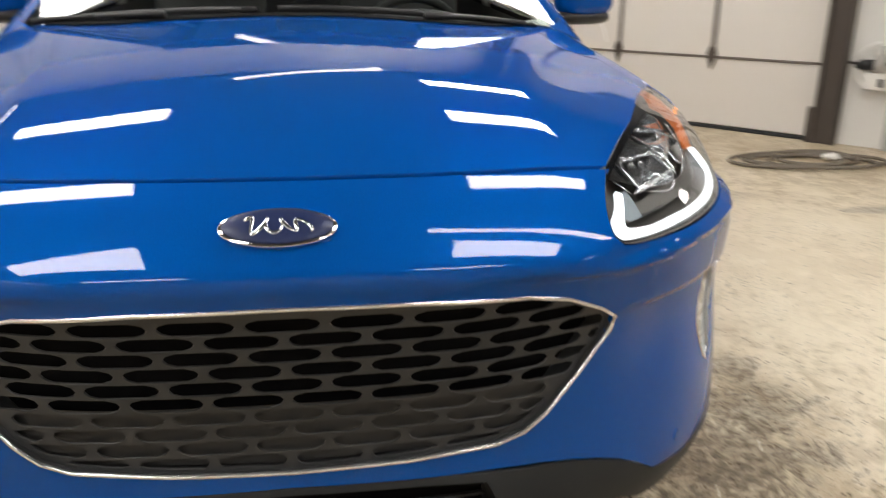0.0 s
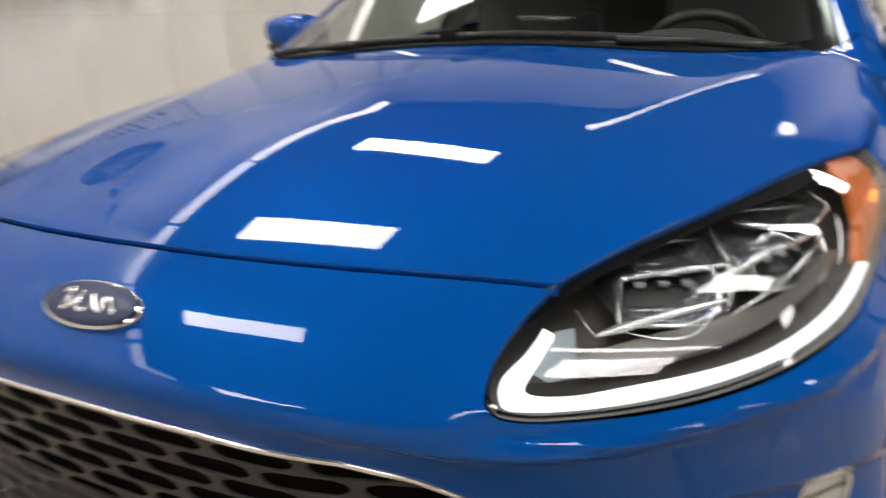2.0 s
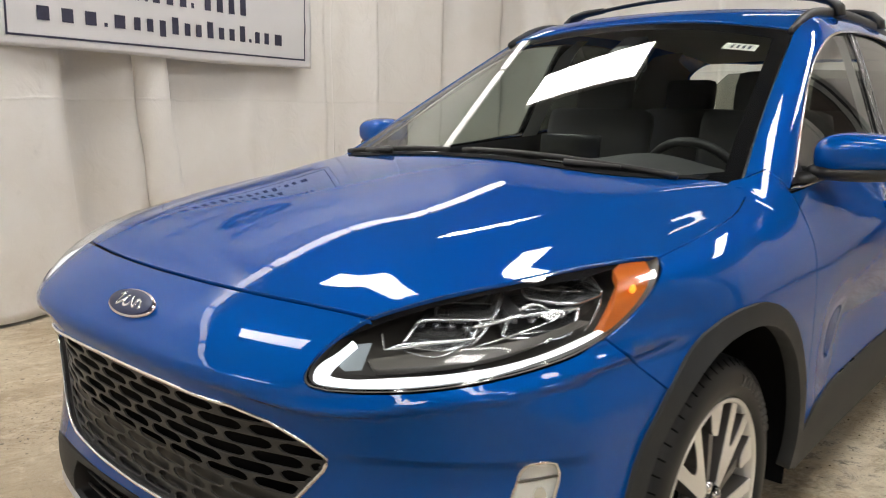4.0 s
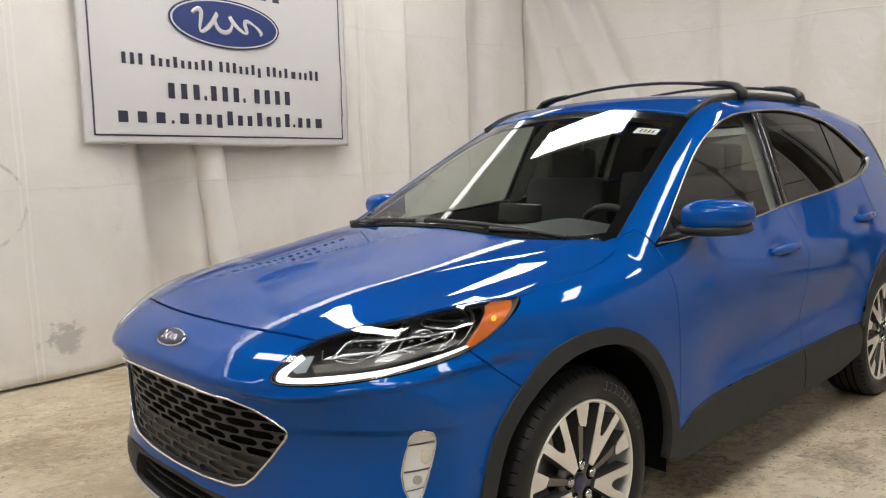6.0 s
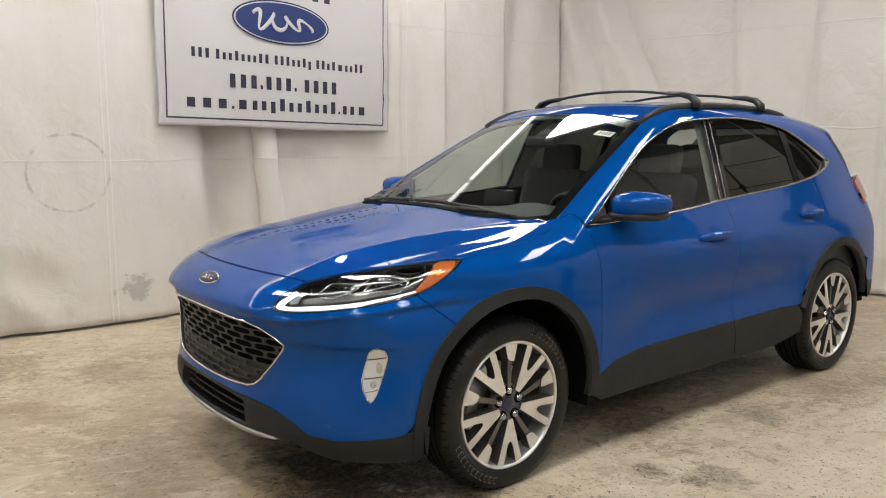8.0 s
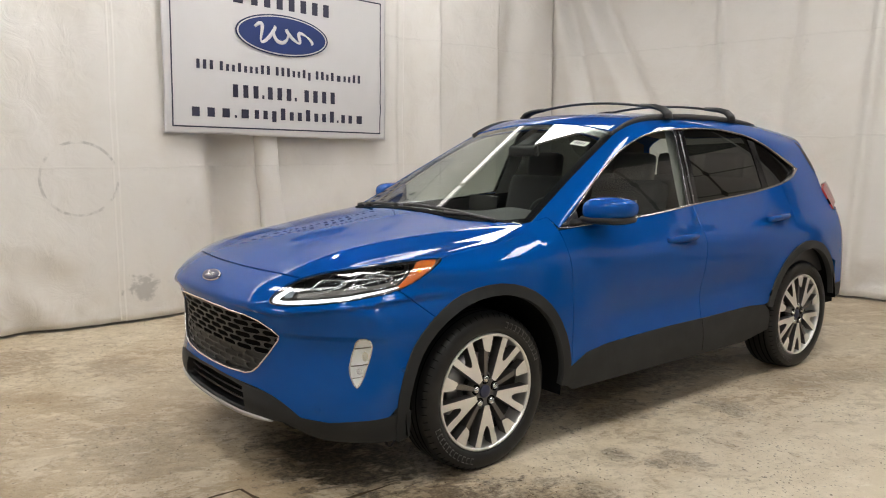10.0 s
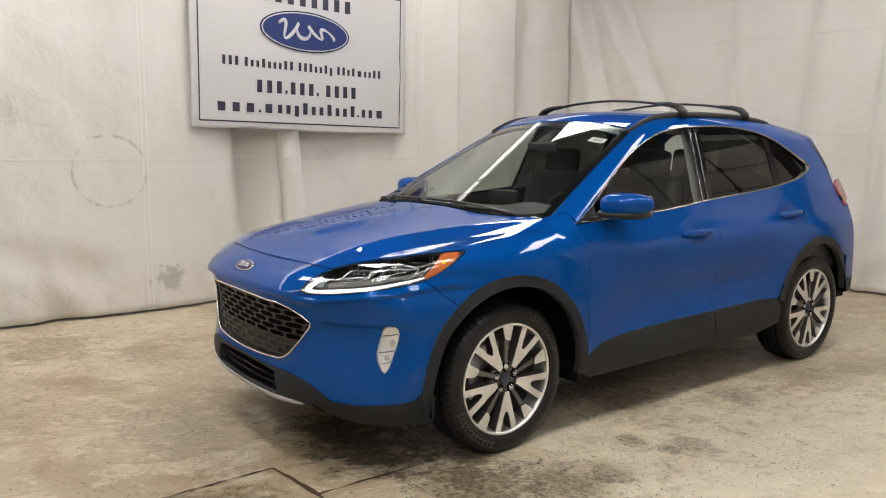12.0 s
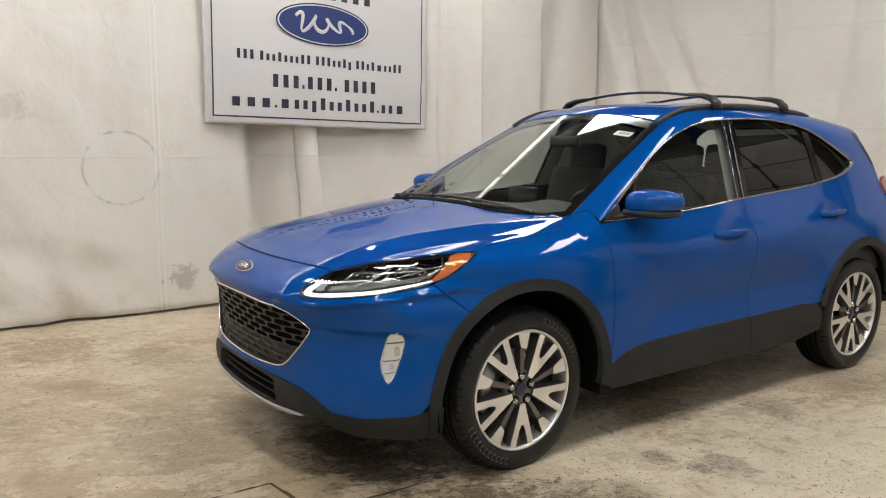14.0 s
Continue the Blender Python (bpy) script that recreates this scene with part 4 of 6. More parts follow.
def build_headlights():
    lens_line = list(lamp_top_r) + list(lamp_low_r[::-1][1:]) + list(lamp_in_r[::-1][1:-1])
    lens_line = [tuple(p) for p in lens_line]
    data = patch("round", lens_line, gap=0.02, sink=0.002, edge=0.0)
    lamps = both("headlight", data, LENS, car, "clear lens over a black headlight housing")
    for o in lamps:
        o.visible_shadow = False
    bm = bmesh.new()
    wall_between(bm, "round", lens_line, 0.001, 0.075)
    pair_part("housing_wall", bm, HOUSING, lamps)
    c = np.mean(lens_line, axis=0)
    grown = [tuple(c + (np.array(p) - c) * 1.02) for p in lens_line]
    data = patch("round", grown, gap=0.03, sink=0.072, edge=0.0)
    for o, m in zip(lamps, (False, True)):
        sheet("housing", data, HOUSING, o, "dark headlight housing", m)
    # black border under the lens edge
    inner = [tuple(c + (np.array(p) - c) * np.array((0.990, 0.966))) for p in lens_line]
    data = patch("round", lens_line, [inner], gap=0.02, sink=0.006, edge=0.0)
    for o, m in zip(lamps, (False, True)):
        sheet("border", data, GLOSSBLACK, o, "", m)
    # running light: an angled bar along the inner and lower edge
    outer = smooth_line([(0.548, 0.850), (0.522, 0.829), (0.498, 0.804), (0.501, 0.795), (0.516, 0.791), (0.54, 0.791), (0.60, 0.795), (0.68, 0.8045), (0.772, 0.8160), (0.857, 0.8290), (0.93, 0.8395), (0.990, 0.8510)], 90)
    back = smooth_line([(0.984, 0.8550), (0.92, 0.8460), (0.861, 0.8380), (0.776, 0.8260), (0.682, 0.8155), (0.596, 0.8060), (0.540, 0.8025), (0.521, 0.8070), (0.532, 0.823), (0.556, 0.846)], 70)
    data = patch("round", [tuple(p) for p in outer] + [tuple(p) for p in back], gap=0.012, sink=0.0075, edge=0.010)
    for o, m in zip(lamps, (False, True)):
        sheet("running_light", data, DRL, o, "lit white running light bar", m)
    # frosted corner beside the bar's short leg
    data = patch("round", [(0.530, 0.815), (0.556, 0.843), (0.580, 0.846), (0.572, 0.812), (0.545, 0.808)], gap=0.02, sink=0.018, edge=0.0)
    for o, m in zip(lamps, (False, True)):
        sheet("light_guide", data, FROST, o, "", m)
    # grey ledge behind the bar
    shelf = [tuple(p + (0, 0.006)) for p in back[:-16]] + [(0.575, 0.822), (0.66, 0.836), (0.76, 0.846), (0.86, 0.855), (0.95, 0.868)]
    data = patch("round", shelf, gap=0.02, sink=0.03, edge=0.02)
    for o, m in zip(lamps, (False, True)):
        sheet("ledge", data, LEDGE, o, "", m)
    # amber reflector at the outer end
    amber = [(1.072, 0.936), (1.12, 0.946), (1.180, 0.950), (1.150, 0.922), (1.094, 0.888), (1.045, 0.862), (0.998, 0.849), (0.986, 0.852), (1.026, 0.892)]
    data = patch("round", amber, gap=0.02, sink=0.010, edge=0.018)
    for o, m in zip(lamps, (False, True)):
        sheet("side_reflector", data, AMBER, o, "amber side reflector", m)
    bm = bmesh.new()
    p = onto("round", [(1.080, 0.912)], 0.007)[0]
    bmesh.ops.create_icosphere(bm, subdivisions=2, radius=0.011)
    bmesh.ops.transform(bm, matrix=Matrix.Translation(tuple(p)) @ Matrix.Diagonal((0.35, 1.0, 0.8, 1)), verts=bm.verts)
    pair_part("side_bulb", bm, AMBERBULB, lamps, "lit amber side lamp")
    # four lamp modules: upper and lower, inner and outer
    mods = [[(0.690, 0.905), (0.808, 0.914), (0.822, 0.900), (0.786, 0.874), (0.678, 0.871)], [(0.652, 0.869), (0.768, 0.874), (0.738, 0.846), (0.700, 0.838), (0.628, 0.840)],
            [(0.905, 0.926), (1.040, 0.929), (1.030, 0.896), (0.960, 0.888), (0.858, 0.897)], [(0.816, 0.878), (0.965, 0.884), (0.930, 0.849), (0.900, 0.845), (0.796, 0.855)]]
    for i, q in enumerate(mods):
        line = rounded(q)
        bm = bmesh.new()
        sweep(bm, [tuple(p) for p in onto("round", dense(line, 0.012), 0.034)], 0.0038, 6, closed=True)
        wall_between(bm, "round", line, 0.034, 0.070, 0.015)
        pair_part("lamp_frame", bm, MODULE, lamps, "chrome lamp frame")
        cq = np.mean(line, axis=0)
        sm = [tuple(cq + (np.array(p) - cq) * 0.90) for p in line]
        data = patch("round", sm, gap=0.02, sink=0.058, edge=0.0)
        for o, m in zip(lamps, (False, True)):
            sheet("lamp_lens", data, MODULEDARK, o, "", m)
        lo, hi = min(a for a, _ in q), max(a for a, _ in q)
        for k in range(4):
            bm = bmesh.new()
            p = onto("round", [(lo + (k + 1.0) / 5 * (hi - lo), cq[1] + 0.004)], 0.050)[0]
            box(bm, tuple(p), (0.012, 0.012, 0.009), 0.002)
            pair_part("lamp_emitter", bm, MODULE, lamps)
        for dz, wide in ((-0.009, 0.9), (0.011, 0.8), (0.018, 0.5)):
            bm = bmesh.new()
            sweep(bm, [tuple(p) for p in onto("round", [(lo + (0.5 + wide * 0.07 * (k - 5)) * (hi - lo), cq[1] + dz) for k in range(11)], 0.044)], 0.0013, 5)
            pair_part("lamp_rib", bm, MODULE, lamps)
    bars = [([(0.600, 0.836), (0.661, 0.846), (0.755, 0.857)], 0.0085, 0.028), ([(0.748, 0.868), (0.795, 0.876), (0.842, 0.883)], 0.0080, 0.028), ([(0.838, 0.888), (0.868, 0.893), (0.885, 0.892), (0.896, 0.886)], 0.0060, 0.028),
            ([(0.742, 0.845), (0.827, 0.862), (0.90, 0.875), (0.975, 0.890)], 0.0024, 0.028), ([(0.628, 0.838), (0.703, 0.836), (0.725, 0.846), (0.776, 0.872)], 0.0022, 0.030), ([(1.020, 0.896), (0.992, 0.872), (0.960, 0.850)], 0.0032, 0.028),
            ([(0.590, 0.852), (0.600, 0.836)], 0.0020, 0.03), ([(0.742, 0.845), (0.780, 0.872), (0.812, 0.900)], 0.0032, 0.032)]
    for line, w, d in bars:
        q = smooth_line(line, 14) if len(line) > 2 else dense(line, 0.01, closed=False)
        n = len(q) - 1
        bm = bmesh.new()
        sweep(bm, [tuple(p) for p in onto("round", q, d)], [w * max(0.12, min(1.0, 5.0 * (k + 0.4) / n, 1.15 - 0.85 * k / n)) for k in range(n + 1)], 4, flat=0.75)
        pair_part("trim_bar", bm, SATINWHITE, lamps)


FROST = material("frosted_light_guide", (0.24, 0.28, 0.31), 0.5)
AMBERBULB = make_glow("amber_side_glow", (1.0, 0.36, 0.03), 0.6)
MODULEDARK = material("lamp_module_dark", (0.19, 0.19, 0.19), 0.16, 0.7)
HOUSING = material("headlight_housing", (0.085, 0.078, 0.070), 0.38, 0.1)
LEDGE = material("headlight_ledge", (0.13, 0.122, 0.112), 0.32, 0.25)
FOGWHITE = material("fog_reflector_silver", (0.90, 0.91, 0.92), 0.28, 0.25)
MODULE = material("lamp_module_glass", (0.62, 0.63, 0.65), 0.13, 0.9)
SATINWHITE = material("satin_aluminium", (0.86, 0.87, 0.88), 0.22, 0.85)
GRILLEGREY = material("grille_plastic", (0.040, 0.041, 0.042), 0.36, Specular_IOR_Level=0.32)
build_headlights()


def build_grille():
    back = [(x * 0.995, z) for x, z in GRILLE_R]
    g = sheet("grille", patch("round", mirrored(back), gap=0.04, sink=0.055, edge=0), LINER, car, "dark grille of staggered slots in a chrome surround")
    bm = bmesh.new()
    wall_between(bm, "round", mirrored(GRILLE_R), 0.002, 0.055)
    part("grille_wall", bm, GRILLEGREY, g)
    outer = mirrored(GRILLE_R)
    inner_test = np.array([(a * 0.985, 0.594 + (z - 0.594) * 0.965) for a, z in outer])
    holes = []
    pitch_x, pitch_z = 0.118, 0.0262
    rows = 10
    for r in range(rows):
        z = 0.7035 - r * pitch_z
        for k in range(-6, 7):
            a = (k + (0.5 if r % 2 else 0.0)) * pitch_x
            w, h = 0.0535, 0.0118
            hexa = [(a - w, z), (a - w * 0.90, z + h * 0.62), (a - w * 0.62, z + h), (a + w * 0.62, z + h), (a + w * 0.90, z + h * 0.62), (a + w, z), (a + w * 0.88, z - h * 0.65), (a + w * 0.66, z - h), (a - w * 0.66, z - h), (a - w * 0.88, z - h * 0.65)]
            ins = inside(inner_test, np.array(hexa))
            if ins.all():
                holes.append(hexa)
            elif ins.sum() >= 4:
                cen = np.mean([h_ for h_, i_ in zip(hexa, ins) if i_], axis=0)
                small = []
                for q in hexa:
                    q = np.array(q)
                    t = 1.0
                    while t > 0.05 and not inside(inner_test, (cen + (q - cen) * t)[None])[0]:
                        t -= 0.05
                    small.append(tuple(cen + (q - cen) * t * 0.97))
                holes.append(small)
    data = patch("round", [(a * 0.998, z) for a, z in outer], holes, gap=0.03, sink=0.010, edge=0.004)
    sheet("grille_mesh", data, GRILLEGREY, g, "dark grey slotted plastic grille")
    # the lower slots are closed by a panel
    shut = mirrored([(0, 0.559), (0.40, 0.559), (0.455, 0.548), (0.42, 0.50), (0.37, 0.474), (0.31, 0.464), (0, 0.455)])
    sheet("slot_panel", patch("round", shut, gap=0.04, sink=0.022, edge=0), SLOTPANEL, g)
    bm = bmesh.new()
    line = onto("round", dense(mirrored(GRILLE_R), 0.02), -0.002)
    sweep(bm, [tuple(p) for p in line], 0.0040, 8, closed=True, flat=1.0)
    part("grille_surround", bm, BRIGHT, g, "bright chrome surround")


SLOTPANEL = material("closed_slot_plastic", (0.024, 0.0242, 0.0245), 0.5)
build_grille()


def ellipse_bm(a, b, depth, crown=0.0, n=48, hole=0.0):
    bm = bmesh.new()
    rim = [bm.verts.new((a * math.cos(2 * math.pi * k / n), b * math.sin(2 * math.pi * k / n), 0)) for k in range(n)]
    rings = [rim]
    for s, z in ((1.0, depth), (0.985, depth + 0.0006), (0.6, depth + crown * 0.6), (0.2, depth + crown)):
        rings.append([bm.verts.new((a * s * math.cos(2 * math.pi * k / n), b * s * math.sin(2 * math.pi * k / n), z)) for k in range(n)])
    for r0, r1 in zip(rings, rings[1:]):
        for k in range(n):
            bm.faces.new((r0[k], r0[(k + 1) % n], r1[(k + 1) % n], r1[k]))
    bm.faces.new(rings[-1])
    return bm


def swash(bm, a, b, z, w):
    """A plain wavy ribbon in place of a badge's script."""
    n = 64
    pts = [(-a + 2 * a * k / n + 0.12 * a * math.sin(9.0 * math.pi * k / n), b * (1.15 - 0.5 * k / n) * math.sin(7.4 * math.pi * k / n + 0.6), z) for k in range(n + 1)]
    sweep(bm, pts, [w * (0.3 + 0.3 * abs(math.sin(5.4 * math.pi * k / n + 0.6))) for k in range(n + 1)], 6, flat=0.5)


def build_badge():
    p = onto("round", [(0.0, 0.838)])[0]
    n = Vector(grad(p[None])[0])
    x = Vector((1, 0, 0))
    y = n.cross(x).normalized()
    m = Matrix((x, y, n)).transposed().to_4x4()
    m.translation = Vector(p) + n * 0.0
    b = sheet_from(ellipse_bm(0.083, 0.033, 0.006, 0.002), "badge", CHROME, car, m, "oval chrome badge with a dark blue field")
    sheet_from(ellipse_bm(0.0775, 0.0288, 0.002, 0.0015), "badge_field", NAVY, b, Matrix.Translation((0, 0, 0.0075)), "dark blue field")
    bm = bmesh.new()
    swash(bm, 0.046, 0.013, 0.0108, 0.0065)
    sheet_from(bm, "badge_ribbon", CHROME, b, Matrix())


def sheet_from(bm, name, mat, parent, m, label=""):
    ob = part(name, bm, mat, parent, label)
    ob.matrix_local = m
    return ob


build_badge()


def build_fog():
    data = patch("round", FOG_R, gap=0.02, sink=0.006, edge=0.0)
    fogs = both("fog_light", data, LENS, car, "clear upright fog light in the bumper")
    for o in fogs:
        o.visible_shadow = False
    bm = bmesh.new()
    wall_between(bm, "round", FOG_R, 0.0, 0.018, 0.015)
    pair_part("fog_housing", bm, FOGWHITE, fogs)
    data = patch("round", FOG_R, gap=0.03, sink=0.014, edge=0)
    for o, m in zip(fogs, (False, True)):
        sheet("fog_reflector", data, FOGWHITE, o, "bright faceted reflector", m)
    # dark dividing bars and two small projector lenses
    for z, a0, a1, r in ((0.622, 0.818, 0.884, 0.0024), (0.552, 0.806, 0.872, 0.0024), (0.505, 0.812, 0.856, 0.0014)):
        bm = bmesh.new()
        sweep(bm, [tuple(p) for p in onto("round", [(a0, z - 0.004), ((a0 + a1) / 2, z), (a1, z + 0.006)], 0.010)], r, 6)
        pair_part("fog_rib", bm, LEDGE, fogs)
    for a, z, wa, wz in ((0.858, 0.588, 0.012, 0.020), (0.838, 0.528, 0.012, 0.012), (0.856, 0.643, 0.016, 0.006)):
        eye = [(a + wa * math.cos(t * math.pi / 8), z + wz * math.sin(t * math.pi / 8)) for t in range(16)]
        data = patch("round", eye, gap=0.008, sink=0.011, edge=0.004)
        for o, m in zip(fogs, (False, True)):
            sheet("fog_lens", data, SATINWHITE, o, "", m)
    bm = bmesh.new()
    sweep(bm, [tuple(p) for p in onto("round", dense(FOG_R, 0.015), 0.0)], 0.003, 6, closed=True)
    pair_part("fog_surround", bm, CHROME, fogs)


build_fog()


def build_lower_front():
    low = [(0.0, 0.424), (0.25, 0.420), (0.45, 0.410), (0.54, 0.383), (0.62, 0.333), (0.72, 0.323), (0.95, 0.343), (1.035, 0.352)]
    bot = [(1.03, 0.240), (0.9, 0.232), (0.7, 0.235), (0.62, 0.262), (0.55, 0.300), (0.3, 0.285), (0.0, 0.278)]
    intake = [(0.0, 0.414), (0.20, 0.410), (0.300, 0.403), (0.318, 0.360), (0.322, 0.318), (0.30, 0.304), (0.0, 0.297)]
    v = sheet("lower_bumper", patch("round", mirrored(low + bot), [mirrored(intake)], gap=0.025, sink=-0.002, edge=0.012), CLAD, car, "grained black lower bumper with an intake")
    sheet("intake_back", patch("round", mirrored(intake), gap=0.04, sink=0.06, edge=0), LINER, v)
    bm = bmesh.new()
    wall_between(bm, "round", mirrored(intake), 0.0, 0.06)
    part("intake_wall", bm, BLACK, v)
    for z in (0.335, 0.366):
        bm = bmesh.new()
        sweep(bm, [tuple(p) for p in onto("round", [(a, z) for a in np.linspace(-0.31, 0.31, 24)], 0.03)], 0.005, 6, flat=0.6)
        part("intake_slat", bm, BLACK, v)
    strip = [(0.0, 0.284), (0.3, 0.290), (0.42, 0.2965), (0.488, 0.2935), (0.42, 0.284), (0.3, 0.273), (0.0, 0.266)]
    sheet("skid_strip", patch("round", mirrored(strip), gap=0.025, sink=-0.012, edge=0.010), SATIN, v, "satin silver skid strip")


build_lower_front()


# ---- car: sides ----
def build_cladding():
    def ring(cy, a0, a1):
        return arc(cy, ARCH + 0.003, a0, a1, 26) + arc(cy, 0.440, a1, a0, 26)

    front = both("arch_trim", patch("side", ring(0, -6, 194), gap=0.02, sink=-0.010, edge=0.035), CLAD, car, "grained black wheel arch trim")
    rear = both("arch_trim", patch("side", ring(WB, 12, 166), gap=0.02, sink=-0.010, edge=0.035), CLAD, car, "grained black wheel arch trim")
    sill = [(0.470, 0.380), (0.505, 0.386), (0.60, 0.434), (0.75, 0.454), (1.2, 0.471), (1.55, 0.477), (2.05, 0.486), (2.20, 0.476), (2.245, 0.44), (2.262, 0.40), (2.265, 0.315), (2.0, 0.272), (0.53, 0.262), (0.468, 0.30)]
    both("sill_trim", patch("side", sill, gap=0.025, sink=-0.006, edge=0.10), CLAD, car, "grained black sill trim")
    for s in (1, -1):
        bm = bmesh.new()
        line = onto("side", [(1.553 + 0.004 * k, 0.474 - 0.026 * k) for k in range(8)], -0.0062) * (s, 1, 1)
        sweep(bm, [tuple(p) for p in line], 0.0016, 5)
        part("sill_seam", bm, LINER, car)
        for cy in (0.0, WB):
            bm = bmesh.new()
            n = 24
            ringa = []
            for k in range(n + 1):
                a = radians((-12 if cy == 0 else 8) + (204 if cy == 0 else 170) * k / n)
                y, z = cy + 0.452 * math.cos(a), HUB_Z + 0.452 * math.sin(a)
                ringa.append([bm.verts.new((x * s, y, z)) for x in (0.885, 0.7, 0.50)])
            for a, b in zip(ringa, ringa[1:]):
                for i in range(2):
                    bm.faces.new((a[i], a[i + 1], b[i + 1], b[i]))
            bm.faces.new([r[2] for r in ringa])
            part("wheel_liner", bm, LINER, car)
    bm = bmesh.new()
    box(bm, (0, 1.33, 0.285), (1.5, 1.5, 0.10), 0.02)
    box(bm, (0, 1.3, 0.28), (0.98, 4.1, 0.11), 0.02)
    box(bm, (0, -0.33, 0.55), (0.92, 0.62, 0.55), 0.03)
    part("underbody", bm, LINER, car)


build_cladding()


def build_wheels():
    def yz(r, a):
        """Wheel face place, a in degrees as seen from outside."""
        return (-r * math.sin(radians(a)), r * math.cos(radians(a)))

    def slab(bm, outline, top, depth, flare=1.008):
        """A raised plate with sloped sides from an outline in (along, across, turn)."""
        c = np.mean(outline, axis=0)
        a = [bm.verts.new((x, y, top + 0.0)) for x, y in outline]
        b = [bm.verts.new((c[0] + (x - c[0]) * flare, c[1] + (y - c[1]) * flare, top - depth)) for x, y in outline]
        bm.faces.new(a)
        n = len(a)
        for i in range(n):
            bm.faces.new((a[i], b[i], b[(i + 1) % n], a[(i + 1) % n]))

    def local(base, pts):
        return [yz(math.hypot(u, v), base + math.degrees(math.atan2(v, u))) for u, v in pts]

    y_shape = [(0.062, -0.0125), (0.105, -0.0255), (0.163, -0.042), (0.252, -0.069), (0.258, -0.037), (0.180, -0.017), (0.160, -0.008), (0.155, 0.0), (0.160, 0.008), (0.180, 0.017), (0.258, 0.037), (0.252, 0.069), (0.163, 0.042), (0.105, 0.0255), (0.062, 0.0125)]
    block = [(0.178, -0.013), (0.186, -0.018), (0.255, -0.034), (0.261, 0.0), (0.255, 0.034), (0.198, 0.019), (0.186, 0.010)]
    thin = [(0.060, -0.008), (0.195, -0.013), (0.195, 0.013), (0.060, 0.008)]
    first = None
    for w in WHEELS:
        s = 1 if w.matrix_local.translation.x > 0 else -1
        if first is None:
            first = []
            for k in range(5):
                for name, shp, off, top, depth, mat in (("spoke", y_shape, 270, 0.100, 0.003, MACHINED), ("spoke_block", block, 306, 0.099, 0.003, MACHINED), ("dark_spoke", thin, 306, 0.090, 0.04, DARKALLOY)):
                    bm = bmesh.new()
                    slab(bm, local(off + 72 * k, shp), top, depth)
                    first.append(part(name, bm, mat, w, smooth=False))
                    if name != "dark_spoke":
                        bm = bmesh.new()
                        slab(bm, local(off + 72 * k, shp), top - 0.0025, 0.045, 1.035)
                        first.append(part("spoke_side", bm, DARKALLOY, w, smooth=False))
                x, y = yz(0.057, 18 + 72 * k)
                bm = bmesh.new()
                lathe(bm, [(0.0155, 0.060), (0.0155, 0.092), (0.0125, 0.098), (0.0001, 0.101)], Matrix.Translation((x, y, 0)), 12)
                first.append(part("wheel_nut", bm, CHROME, w))
                bm = bmesh.new()
                lathe(bm, [(0.024, 0.0865), (0.0165, 0.0865), (0.0165, 0.06)], Matrix.Translation((x, y, 0)), 14)
                first.append(part("nut_recess", bm, LINER, w))
            bm = bmesh.new()
            lathe(bm, [(0.085, 0.055), (0.082, 0.078), (0.070, 0.084), (0.040, 0.086), (0.036, 0.082), (0.0001, 0.082)], None, 32)
            first.append(part("hub", bm, DARKALLOY, w))
            bm = bmesh.new()
            lathe(bm, [(0.029, 0.078), (0.029, 0.087), (0.026, 0.089), (0.0001, 0.0905)], None, 28)
            first.append(part("hub_cap", bm, NAVYGREY, w, "dark hub cap"))
            bm = bmesh.new()
            lathe(bm, [(0.155, -0.02), (0.155, 0.0), (0.06, 0.0)], None, 40)
            first.append(part("brake_disc", bm, SATIN, w))
            bm = bmesh.new()
            box(bm, (0.03, -0.135, 0.0), (0.13, 0.06, 0.05), 0.012)
            first.append(part("brake_caliper", bm, SATIN, w))
            # raised writing on the tyre wall, unread: plain bars
            for a0 in (20, 200):
                bm = bmesh.new()
                for k in range(11):
                    a = a0 + 5.0 * k
                    for r in (0.294, 0.318):
                        p0, p1 = yz(r, a), yz(r, a + 2.9)
                        sweep(bm, [(p0[0], p0[1], 0.1145), (p1[0], p1[1], 0.1145)], 0.0022, 4)
                    p0, p1 = yz(0.294, a + 0.3), yz(0.318, a + 0.3)
                    sweep(bm, [(p0[0], p0[1], 0.1145), (p1[0], p1[1], 0.1145)], 0.0022, 4)
                first.append(part("sidewall_mark", bm, TYREMARK, w))
            # tread grooves as thin dark rings
            bm = bmesh.new()
            for h in (-0.055, -0.02, 0.02, 0.055):
                lathe(bm, [(0.3578, h - 0.004), (0.3578, h + 0.004)], None, 64)
            for k in range(64):
                a = 2 * math.pi * k / 64
                for h, r in ((0.095, 0.3425), (-0.095, 0.3425)):
                    turn = Matrix.Rotation(a, 3, "Z")
                    box(bm, turn @ Vector((r, 0, h)), (0.0065, 0.0035, 0.022), rot=turn @ Matrix.Rotation(-math.copysign(0.68, h), 3, "Y"))
            first.append(part("tread_groove", bm, LINER, w))
        else:
            for o in first:
                c = o.copy()
                scene.collection.objects.link(c)
                c.parent = w


NAVYGREY = material("hub_cap_blue", (0.03, 0.035, 0.08), 0.3)
TYREMARK = material("raised_rubber", (0.095, 0.092, 0.088), 0.6)
build_wheels()


